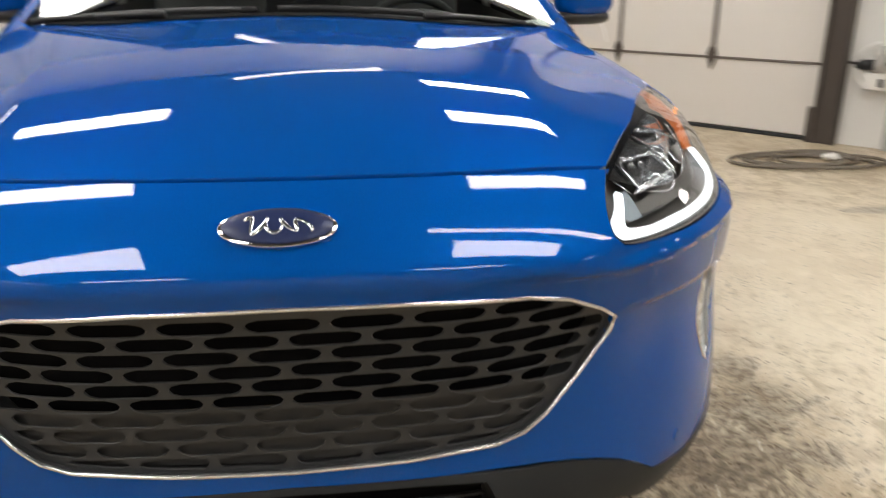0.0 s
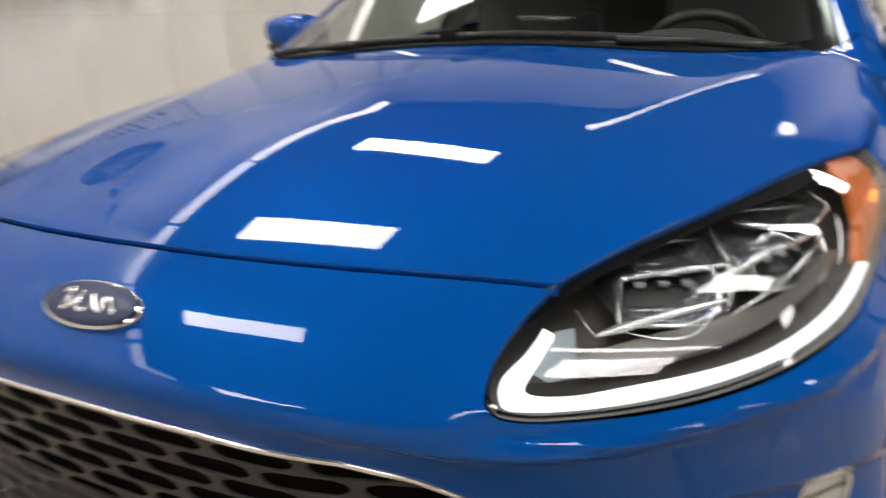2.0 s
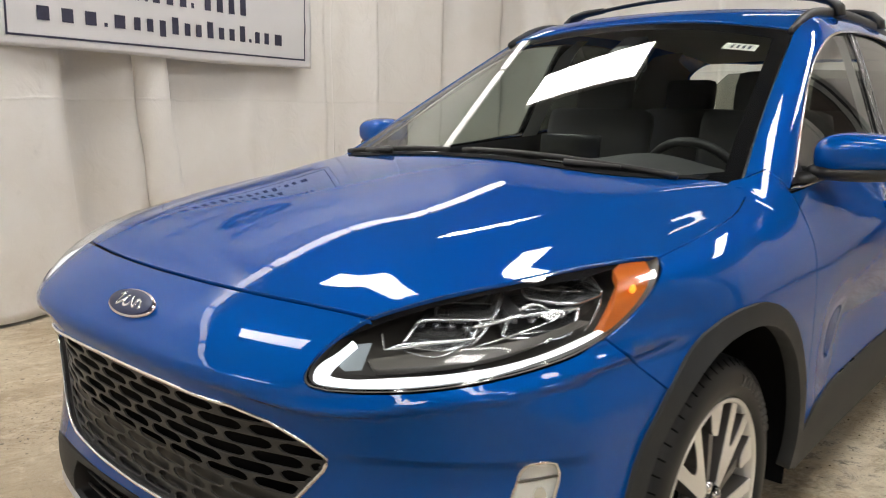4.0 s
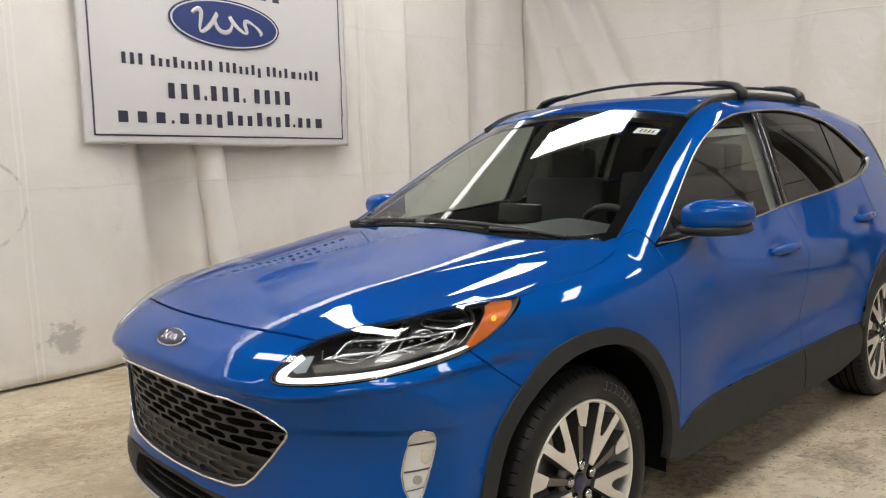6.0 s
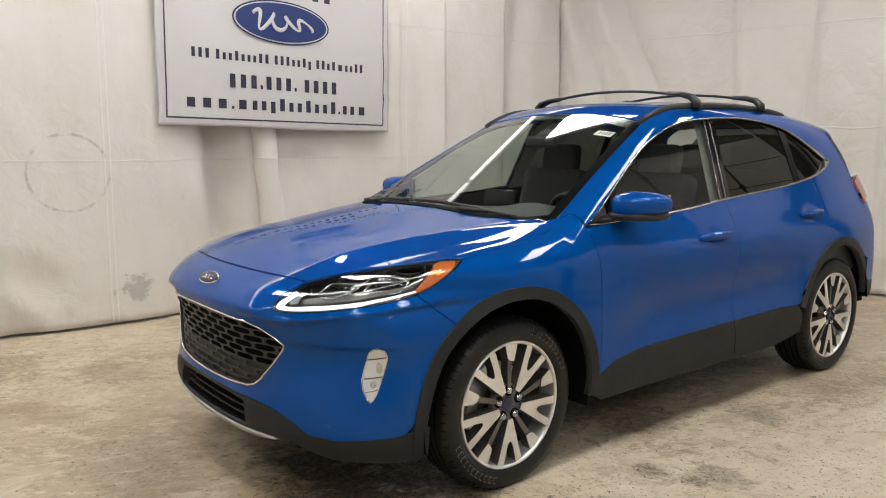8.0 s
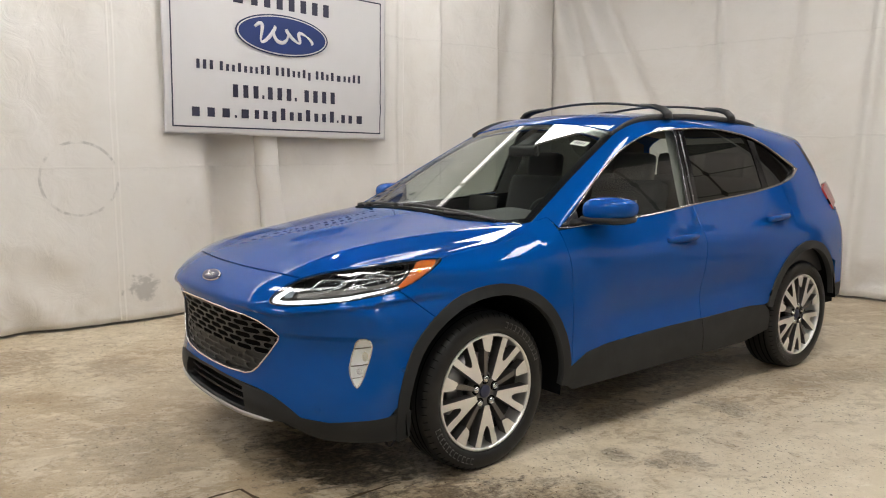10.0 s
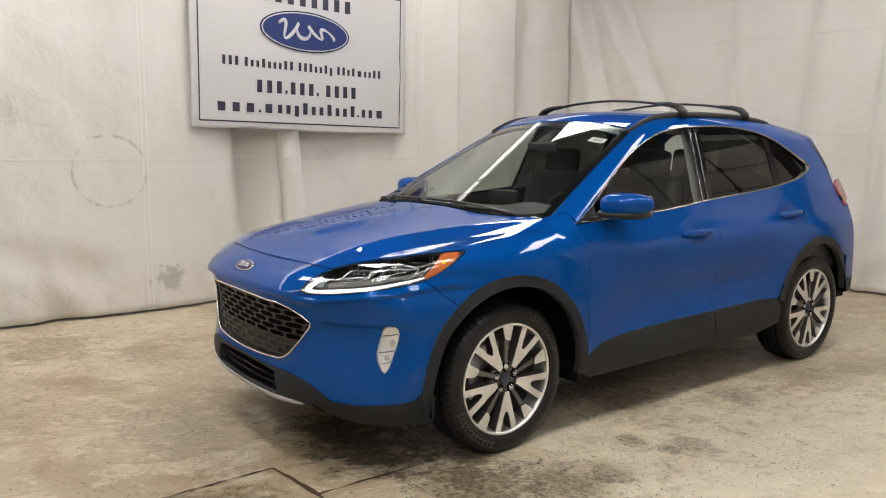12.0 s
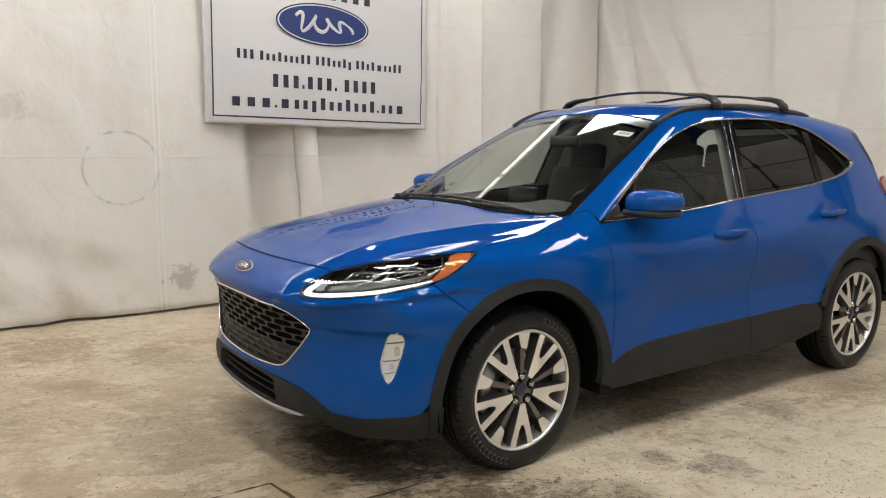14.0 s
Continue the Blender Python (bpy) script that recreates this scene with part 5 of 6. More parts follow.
def build_mirrors():
    for s in (1, -1):
        mir = None
        bm = bmesh.new()
        bmesh.ops.create_uvsphere(bm, u_segments=40, v_segments=24, radius=1.0)
        for v in bm.verts:
            x, y, z = v.co
            # squarer than a ball, thinner towards the tip, cut flat at the back
            f = lambda t, p: math.copysign(abs(t) ** p, t)
            x, y, z = f(x, 0.75), f(y, 0.85), f(z, 0.72)
            taper = 1 - 0.22 * (x + 1) / 2
            v.co = ((0.928 + 0.107 * x) * s, 0.715 + 0.105 * min(y, 0.72) + 0.035 * x, 1.122 + (0.066 * z * taper) + 0.004 * x)
        if s < 0:
            bmesh.ops.reverse_faces(bm, faces=bm.faces)
        mir = part("wing_mirror", bm, PAINT, car, "blue wing mirror with a black base")
        bm = bmesh.new()
        bmesh.ops.create_uvsphere(bm, u_segments=32, v_segments=16, radius=1.0)
        for v in bm.verts:
            x, y, z = v.co
            f = lambda t, p: math.copysign(abs(t) ** p, t)
            x, y, z = f(x, 0.7), f(y, 0.8), f(z, 0.8)
            v.co = ((0.915 + 0.112 * x) * s, 0.715 + 0.102 * min(y, 0.78) + 0.035 * x, 1.075 + 0.026 * z)
        part("mirror_base", bm, BLACK, mir, "black mirror base")
        bm = bmesh.new()
        sweep(bm, [(0.79 * s, 0.58, 1.052), (0.83 * s, 0.64, 1.062), (0.88 * s, 0.70, 1.074)], [0.042, 0.030, 0.026], 10, flat=0.5)
        part("mirror_arm", bm, BLACK, mir)
        bm = bmesh.new()
        box(bm, (0.935 * s, 0.793, 1.118), (0.165, 0.006, 0.10), 0.002)
        part("mirror_glass", bm, CHROME, mir)
        # black corner behind the arm
        bm = bmesh.new()
        y0 = onto("side", [(0.50, 1.046), (0.62, 1.052), (0.635, 1.150)], 0.004)
        vs = [bm.verts.new((p[0] * s, p[1], p[2])) for p in y0]
        bm.faces.new(vs)
        part("mirror_sail", bm, BLACK, mir)


build_mirrors()


def build_handles():
    for (y0, y1, z0, z1) in ((1.225, 1.495, 0.935, 0.943), (2.255, 2.53, 0.990, 1.000)):
        ym, zm = (y0 + y1) / 2, (z0 + z1) / 2
        for s in (1, -1):
            bm = bmesh.new()
            pts = []
            for k in range(15):
                t = k / 14
                y, z = y0 + (y1 - y0) * t, z0 + (z1 - z0) * t
                p = onto("side", [(y, z)])[0]
                base_x = onto("side", [(y0 - 0.02 if t < 0.5 else y1 + 0.02, zm)])[0][0]
                out = max(0.0, base_x - p[0]) + 0.024 * math.sin(math.pi * t) ** 0.45
                pts.append(((p[0] + out) * s, y, z))
            sweep(bm, pts, [0.012 + 0.006 * math.sin(math.pi * k / 14) for k in range(15)], 10, flat=1.15)
            part("door_handle", bm, PAINT, DOORS["front" if y0 < 2 else "rear"][0 if s > 0 else 1], "blue pull handle")


build_handles()


# ---- car: roof, screen and rear ----
def build_roof_things():
    for s in (1, -1):
        line = onto("top", smooth_line([(0.575, 1.13), (0.570, 1.3), (0.566, 1.6), (0.560, 2.1), (0.550, 2.5), (0.545, 2.58)], 26))
        bm = bmesh.new()
        n = len(line)
        pts = [(p[0] * s, p[1], p[2] + 0.014 * math.sin(math.pi * min(1, max(0.02, i / (n - 1)))) ** 0.4 - 0.004) for i, p in enumerate(line)]
        sweep(bm, pts, [0.016 * (0.35 + 0.65 * math.sin(math.pi * min(0.97, max(0.03, i / (n - 1)))) ** 0.3) for i in range(n)], 10, flat=1.25)
        part("roof_rail", bm, BLACK, car, "black roof rail")
    for y, w in ((1.60, 0.575), (2.27, 0.560)):
        bm = bmesh.new()
        base = float(onto("top", [(w, y)])[0][2])
        n = 24
        pts = [(-w + 0.03 + (2 * w - 0.06) * k / n, y, base + 0.062 + 0.052 * (1 - (2 * k / n - 1) ** 2)) for k in range(n + 1)]
        sweep(bm, pts, 0.022, 10, flat=0.36)
        bar = part("roof_crossbar", bm, BLACK, car, "black arched roof crossbar")
        for s in (1, -1):
            bm = bmesh.new()
            sweep(bm, [(s * (w - 0.17), y, base + 0.087), (s * (w - 0.08), y, base + 0.078), (s * (w - 0.02), y, base + 0.062), (s * (w + 0.012), y, base + 0.035), (s * (w + 0.018), y, base + 0.004)], [0.024, 0.031, 0.036, 0.038, 0.040], 12, flat=0.50)
            part("bar_foot", bm, BLACK, bar, "black clamp foot")
    # dark border of the windscreen
    inner = mirrored([(0, 0.235), (0.3, 0.252), (0.55, 0.305), (0.685, 0.385), (0.64, 0.58), (0.585, 0.85), (0.535, 1.085), (0.3, 1.115), (0.0, 1.12)])
    outer = mirrored([(0, 0.176), (0.3, 0.192), (0.55, 0.241), (0.742, 0.336), (0.684, 0.60), (0.629, 0.87), (0.577, 1.146), (0.3, 1.166), (0, 1.175)])
    sheet("screen_border", patch("top", outer, [inner], gap=0.025, sink=0.006, edge=0), GLOSSBLACK, car, "black windscreen border")
    # wipers and the dark cowl
    cowl = mirrored([tuple(p + (0, -0.007)) for p in hood_rear[::-1][:-3]] + [tuple(p + (0, 0.035)) for p in hood_rear[3:]])
    sheet("cowl", patch("top", cowl, gap=0.02, sink=-0.004, edge=0.004), LINER, car, "black cowl under the wipers")
    for a, b, c in (((0.33, 0.175), (0.62, 0.25), (-0.05, 0.205)), ((-0.33, 0.175), (-0.70, 0.325), (-0.10, 0.195))):
        bm = bmesh.new()
        l = onto("top", smooth_line([b, ((b[0] + c[0]) / 2, (b[1] + c[1]) / 2 + 0.006), c], 14), -0.010)
        sweep(bm, [tuple(p) for p in l], 0.008, 6, flat=1.2)
        w = part("wiper", bm, BLACK, car, "black wiper blade")
        bm = bmesh.new()
        q = onto("top", [a, ((a[0] + b[0]) / 2, (a[1] + b[1] + c[1]) / 3 + 0.01)], -0.014)
        sweep(bm, [tuple(p) for p in q], [0.010, 0.006], 8)
        part("wiper_arm", bm, BLACK, w)
    # label on the windscreen, its figures as bars
    lab = [(0.405, 0.985), (0.515, 0.985), (0.515, 1.028), (0.405, 1.028)]
    st = sheet("screen_label", patch("top", lab, gap=0.03, sink=0.004, edge=0), WHITEPAINT, car, "white paper label inside the windscreen")
    for k in range(4):
        x = 0.43 + 0.019 * k
        sheet("label_mark", patch("top", [(x, 0.995), (x + 0.009, 0.995), (x + 0.009, 1.018), (x, 1.018)], gap=0.03, sink=0.0035, edge=0), INK, st)
    # mirror and sensor housing behind the screen
    bm = bmesh.new()
    box(bm, (0, 1.03, 1.395), (0.235, 0.035, 0.065), 0.018)
    m = part("interior_mirror", bm, BLACK, car, "black interior mirror")
    bm = bmesh.new()
    box(bm, (0, 1.10, 1.452), (0.10, 0.16, 0.035), 0.012, rot=Matrix.Rotation(radians(27), 3, "X"))
    part("sensor_housing", bm, BLACK, m)


build_roof_things()


def build_rear():
    # tailgate, its glass, lamps and bumper
    gate = mirrored([(0, 1.06), (0.45, 1.05), (0.60, 1.02), (0.62, 0.80), (0.55, 0.66), (0, 0.64)])
    sheet("tailgate", patch("back", gate, gap=0.04), PAINT, car, "blue tailgate")
    glass = mirrored([(0, 1.46), (0.45, 1.44), (0.53, 1.38), (0.60, 1.15), (0.55, 1.075), (0, 1.085)])
    sheet("rear_window", patch("back", glass, gap=0.04, sink=0.004, edge=0), REARGLASS, car, "dark rear window").visible_shadow = False
    sheet("inner_panel", patch("back", mirrored([(0, 1.10), (0.6, 1.08), (0.66, 0.8), (0.66, 0.4), (0, 0.36)]), gap=0.05, sink=0.015, edge=0), LINER, car)
    bm = bmesh.new()
    edge = onto("top", [(x, 3.10 - 0.18 * x * x) for x in np.linspace(-0.46, 0.46, 24)])
    sweep(bm, [(p[0], p[1] + 0.05, p[2] - 0.004) for p in edge], [0.012 + 0.020 * (1 - abs(2 * k / 23 - 1) ** 4) for k in range(24)], 10, flat=0.5)
    part("roof_spoiler", bm, PAINT, car, "blue roof spoiler")
    tail = carry("side", "diag", [(3.155, 1.14), (3.235, 1.175), (3.36, 1.165), (3.42, 1.10), (3.38, 1.03), (3.27, 1.035), (3.215, 1.00)])
    lamps = both("tail_light", patch("diag", list(tail), gap=0.02, sink=-0.014, edge=0.02), REDLENS, car, "red tail light")
    fin = carry("side", "diag", [(2.985, 1.462), (3.035, 1.425), (3.115, 1.315), (3.135, 1.245), (3.098, 1.285), (3.02, 1.405)])
    both("rear_window_edge", patch("diag", list(fin), gap=0.02, sink=-0.003, edge=0.004), GLOSSBLACK, car, "dark glass edge beside the rear window")
    bump = [(3.165, 0.655), (3.265, 0.735), (3.275, 0.86), (3.225, 0.995), (3.40, 1.02), (3.52, 0.95), (3.56, 0.75), (3.55, 0.52), (3.45, 0.50), (3.19, 0.50)]
    both("rear_bumper_side", patch("side", bump, gap=0.025), PAINT, car)
    low = [(3.19, 0.497), (3.45, 0.497), (3.55, 0.51), (3.545, 0.45), (3.42, 0.405), (3.196, 0.40)]
    both("rear_lower_trim", patch("side", low, gap=0.03), CLAD, car)
    sheet("rear_bumper", patch("back", mirrored([(0, 0.62), (0.55, 0.64), (0.72, 0.72), (0.74, 0.52), (0.6, 0.46), (0, 0.44)]), gap=0.04), PAINT, car)
    sheet("rear_lower_trim", patch("back", mirrored([(0, 0.436), (0.6, 0.456), (0.74, 0.51), (0.74, 0.42), (0, 0.36)]), gap=0.05), CLAD, car)


build_rear()


# ---- car: inside ----
def build_inside():
    bm = bmesh.new()
    box(bm, (0, 1.9, 0.36), (1.5, 3.0, 0.05))
    part("cabin_floor", bm, LINER, car)
    both("door_lining", patch("side", [(0.5, 1.03), (1.5, 1.09), (2.55, 1.16), (2.9, 1.2), (3.1, 1.0), (3.1, 0.6), (0.6, 0.42)], gap=0.06, sink=0.06, edge=0), DASH, car)
    sheet("headliner", patch("top", mirrored([(0, 1.22), (0.5, 1.19), (0.53, 1.6), (0.52, 2.5), (0.48, 3.0), (0, 3.05)]), gap=0.06, sink=0.035, edge=0), LININGGREY, car, "light grey headliner")
    pill = carry("top", "diag", smooth_line([(0.735, 0.36), (0.675, 0.62), (0.62, 0.88), (0.565, 1.17)], 10))
    dl = carry("side", "diag", DLO_TOP[:16])
    dl = pill * 0.55 + dl[np.linspace(0, len(dl) - 1, len(pill)).astype(int)] * 0.45
    both("pillar_lining", patch("diag", list(pill) + list(dl[::-1]), gap=0.03, sink=0.03, edge=0), PILLARGREY, car)
    both("pillar_lining", patch("side", [(1.50, 1.08), (1.62, 1.09), (1.69, 1.54), (1.615, 1.535), (1.565, 1.46), (1.535, 1.30)], gap=0.04, sink=0.05, edge=0), LININGGREY, car)
    both("pillar_lining", patch("side", [(2.42, 1.17), (2.75, 1.20), (2.92, 1.28), (3.02, 1.30), (2.9, 1.44), (2.5, 1.53), (2.40, 1.50)], gap=0.04, sink=0.06, edge=0), DASH, car)
    # dashboard
    bm = bmesh.new()
    prof = [(0.30, 1.03), (0.45, 1.055), (0.62, 1.06), (0.78, 1.03), (0.84, 0.95), (0.80, 0.75), (0.75, 0.5)]
    xs = np.linspace(-0.70, 0.70, 29)
    rows = []
    for x in xs:
        hump = 0.045 * math.exp(-(((x - 0.37) / 0.2) ** 2))
        rows.append([bm.verts.new((x, y + 0.12 * x * x * (1 if y < 0.5 else 0.2), z - 0.03 * x * x + hump * (1 if 0.5 < y < 0.8 else 0.2))) for y, z in prof])
    for a, b in zip(rows, rows[1:]):
        for i in range(len(prof) - 1):
            bm.faces.new((a[i], b[i], b[i + 1], a[i + 1]))
    dash = part("dashboard", bm, DASH, car, "black dashboard")
    bm = bmesh.new()
    box(bm, (0.0, 0.72, 1.085), (0.24, 0.018, 0.12), 0.008, rot=Matrix.Rotation(radians(-8), 3, "X"))
    part("centre_screen", bm, GLOSSBLACK, dash)
    bm = bmesh.new()
    ring = []
    for k in range(32):
        a = 2 * math.pi * k / 32
        ring.append((0.37 + 0.178 * math.cos(a), 0.93 - 0.075 * math.sin(a), 0.965 + 0.165 * math.sin(a)))
    sweep(bm, ring, 0.016, 8, closed=True)
    sw = part("steering_wheel", bm, BLACK, car, "black steering wheel")
    bm = bmesh.new()
    box(bm, (0.37, 0.915, 0.965), (0.15, 0.05, 0.10), 0.02, rot=Matrix.Rotation(radians(-24), 3, "X"))
    for dx in (-0.11, 0.11):
        box(bm, (0.37 + dx, 0.925, 0.96), (0.12, 0.02, 0.03), 0.006, rot=Matrix.Rotation(radians(-24), 3, "X"))
    part("wheel_boss", bm, BLACK, sw)
    # seats
    def seat(x, y, w):
        bm = bmesh.new()
        box(bm, (x, y - 0.22, 0.66), (w, 0.52, 0.16), 0.05)
        st = part("seat", bm, SEATCLOTH, car, "black cloth seat")
        bm = bmesh.new()
        box(bm, (x, y + 0.08, 0.945), (w, 0.14, 0.58), 0.055, rot=Matrix.Rotation(radians(-14), 3, "X"))
        part("backrest", bm, SEATCLOTH, st)
        for hx in ((x,) if w < 0.8 else (x - 0.38, x, x + 0.38)):
            bm = bmesh.new()
            box(bm, (hx, y + 0.175, 1.295), (0.27, 0.09, 0.18), 0.04, rot=Matrix.Rotation(radians(-8), 3, "X"))
            for dx in (-0.06, 0.06):
                sweep(bm, [(hx + dx, y + 0.15, 1.12), (hx + dx, y + 0.165, 1.22)], 0.007, 6)
            part("headrest", bm, SEATCLOTH, st)
    seat(0.37, 1.42, 0.50)
    seat(-0.37, 1.42, 0.50)
    seat(0.0, 2.35, 1.25)


build_inside()


def build_front_bits():
    for a, z in ((0.687, 0.372), (1.004, 0.532)):
        p = onto("round", [(a, z)])[0]
        n = Vector(grad(p[None])[0])
        bm = bmesh.new()
        lathe(bm, [(0.0115, -0.004), (0.0115, 0.0005), (0.0095, 0.0012), (0.0001, 0.0014)], None, 20)
        bmesh.ops.transform(bm, matrix=Matrix.Translation(tuple(p)) @ n.to_track_quat("Z", "Y").to_matrix().to_4x4(), verts=bm.verts)
        pair_part("parking_sensor", bm, PAINT, (car, car), "round parking sensor")
    bm = bmesh.new()
    sweep(bm, smooth_line([(0.80, -0.44, 0.25), (0.79, -0.45, 0.20), (0.74, -0.44, 0.165), (0.70, -0.43, 0.175), (0.68, -0.43, 0.19)], 14), 0.0035, 6)
    part("loose_clip", bm, BLACK, car, "thin clip hanging under the bumper")


build_front_bits()


# ---- sign ----
def build_sign():
    o = Vector((-3.03, -0.05, 0))
    d = Vector((-0.325, 2.345, 0))
    wide = d.length
    d.normalize()
    n = Vector((d.y, -d.x, 0))
    m = Matrix((d, Vector((0, 0, 1)), n)).transposed().to_4x4()
    m.translation = o + Vector((0, 0, 1.515)) + n * 0.02
    tilt = Matrix.Rotation(radians(-0.7), 4, "Z")
    sign = empty("banner_sign", m @ tilt)
    tagged(sign, "white printed dealer banner with a blue oval and dark lines", "sign")
    H = 1.40
    bm = bmesh.new()
    nx, nz = 90, 54
    rows = []

    def relief(u, v):
        """The banner's waves, with a dent and small tucks at its edge."""
        tuck = math.exp(-(((u - wide + 0.10) / 0.06) ** 2) - (((v - 0.60 - 0.5 * (u - wide)) / 0.13) ** 2))
        tuck += 0.7 * math.exp(-(((u - wide + 0.05) / 0.05) ** 2) - (((v - 0.30) / 0.05) ** 2))
        return 0.008 * noise.noise((u * 2.2, v * 1.4, 3)) + 0.016 * tuck + 0.003 * noise.noise((u * 7, v * 5, 8))

    for j in range(nz + 1):
        row = []
        for i in range(nx + 1):
            u, v = wide * i / nx, H * j / nz
            row.append(bm.verts.new((u + 0.004 * math.sin(v * 5), v + 0.006 * math.sin(u * 3.1), relief(u, v))))
        rows.append(row)
    for a, b in zip(rows, rows[1:]):
        for i in range(nx):
            bm.faces.new((a[i], a[i + 1], b[i + 1], b[i]))
    sheet_ob = part("banner", bm, SIGNWHITE, sign, "white vinyl banner")
    mod = sheet_ob.modifiers.new("thickness", "SOLIDIFY")
    mod.thickness, mod.offset = 0.004, -1

    def bar(name, u0, u1, v0, v1, mat, lift=0.004):
        bm = bmesh.new()
        k = max(1, int((u1 - u0) / 0.04))
        rows_ = []
        n_ = max(1, int((v1 - v0) / 0.05))
        for j in range(n_ + 1):
            v = v0 + (v1 - v0) * j / n_
            rows_.append([bm.verts.new((u0 + (u1 - u0) * i / k, v, lift + relief(u0 + (u1 - u0) * i / k, v))) for i in range(k + 1)])
        for lo, hi in zip(rows_, rows_[1:]):
            for i in range(k):
                bm.faces.new((lo[i], lo[i + 1], hi[i + 1], hi[i]))
        return part(name, bm, mat, sign)

    for u0, u1, v0, v1 in ((0.065, wide - 0.065, 0.058, 0.070), (0.065, wide - 0.065, H - 0.07, H - 0.058), (0.065, 0.077, 0.07, H - 0.07), (wide - 0.077, wide - 0.065, 0.07, H - 0.07)):
        bar("border_line", u0, u1, v0, v1, INK)
    # writing as plain bars, one to a letter: t tall, l low, d dropped, w wide, s a stop
    def line(v, low, tall, u0, u1, words):
        width = {"t": 1.0, "l": 0.92, "d": 0.95, "w": 1.45, "s": 0.45, " ": 0.50}
        unit = (u1 - u0) / sum(width[c] for c in words)
        u = u0
        for c in words:
            w = width[c] * unit
            if c != " ":
                lo, hi = (v - 0.28 * low if c == "d" else v), v + (tall if c == "t" else 0.3 * low if c == "s" else low)
                bar("text_bar", u + 0.24 * w, u + 0.74 * w, lo, hi, INK)
            u += w

    line(1.118, 0.112, 0.112, 0.60, 1.69, "wttttttt")
    line(0.540, 0.056, 0.076, 0.275, 2.05, "ttt tlltllltt tttlltd ttltwlltt")
    line(0.325, 0.108, 0.108, 0.60, 1.75, "tttsttts tttt")
    line(0.150, 0.076, 0.104, 0.205, 2.10, "wwwswlldtlltlltsllw")

    def oval(name, a, b, lift, mat, label=""):
        bm = bmesh.new()
        k = 56
        c = bm.verts.new((1.145, 0.893, lift))
        r = [bm.verts.new((1.145 + a * math.cos(2 * math.pi * i / k), 0.893 + b * math.sin(2 * math.pi * i / k), lift)) for i in range(k)]
        for i in range(k):
            bm.faces.new((c, r[i], r[(i + 1) % k]))
        return part(name, bm, mat, sign, label)

    oval("oval_rim", 0.492, 0.180, 0.010, NAVY)
    oval("oval_line", 0.476, 0.168, 0.0115, SIGNWHITE)
    oval("oval_field", 0.462, 0.158, 0.013, SIGNBLUE, "blue oval field")
    bm = bmesh.new()
    k = 80
    sweep(bm, [(1.145 - 0.30 + 0.60 * i / k + 0.035 * math.sin(9.0 * math.pi * i / k), 0.893 + (0.085 - 0.05 * i / k) * math.sin(7.4 * math.pi * i / k + 0.6), 0.014) for i in range(k + 1)], [0.013 * (0.6 + 0.8 * abs(math.sin(5.4 * math.pi * i / k + 0.5))) for i in range(k + 1)], 6, flat=0.15)
    part("oval_ribbon", bm, SIGNWHITE, sign, "white ribbon shape")
    # white post that carries it
    p = o + d * 1.03 - n * 0.135
    bm = bmesh.new()
    sweep(bm, [tuple(p + d * (0.16 * (1.5 - z) / 1.5 if z < 1.5 else 0.0) + d * 0.015 * noise.noise((z * 3, 1, 2)) + Vector((0, 0, z))) for z in np.linspace(0, 3.0, 31)], [0.112 + 0.012 * noise.noise((z * 2.5, 5, 1)) for z in np.linspace(0, 3.0, 31)], 20)
    tagged(obj("post_sleeve", bm, CURTAIN), "white vinyl wrapped round post under the banner", "post")


SIGNBLUE = material("banner_blue", (0.012, 0.035, 0.16), 0.4)
build_sign()


# ---- garage side ----
GA, GB = Vector((2.33, 5.96, 0)), Vector((3.99, 3.91, 0))
GD = (GB - GA).normalized()
GN = Vector((GD.y, -GD.x, 0))
GN = GN if GN.dot(Vector((-1, -1, 0))) > 0 else -GN
GM = Matrix((GD, GN, Vector((0, 0, 1)))).transposed().to_4x4()
GM.translation = GA
DOORWHITE = material("off_white_door", (0.70, 0.66, 0.61), 0.45)
LINEWHITE = material("plain_white", (0.85, 0.85, 0.84), 0.35)
HOSE = material("dusty_hose_rubber", (0.15, 0.125, 0.095), 0.65)
BAGPLASTIC = material("milky_plastic", (0.46, 0.44, 0.41), 0.35, Transmission_Weight=0.2)


def in_garage(name, bm, mat, parent=None, label="", smooth=False):
    bmesh.ops.transform(bm, matrix=GM, verts=bm.verts)
    if GM.determinant() < 0:
        bmesh.ops.reverse_faces(bm, faces=bm.faces)
    return obj(name, bm, mat, parent, label, smooth)


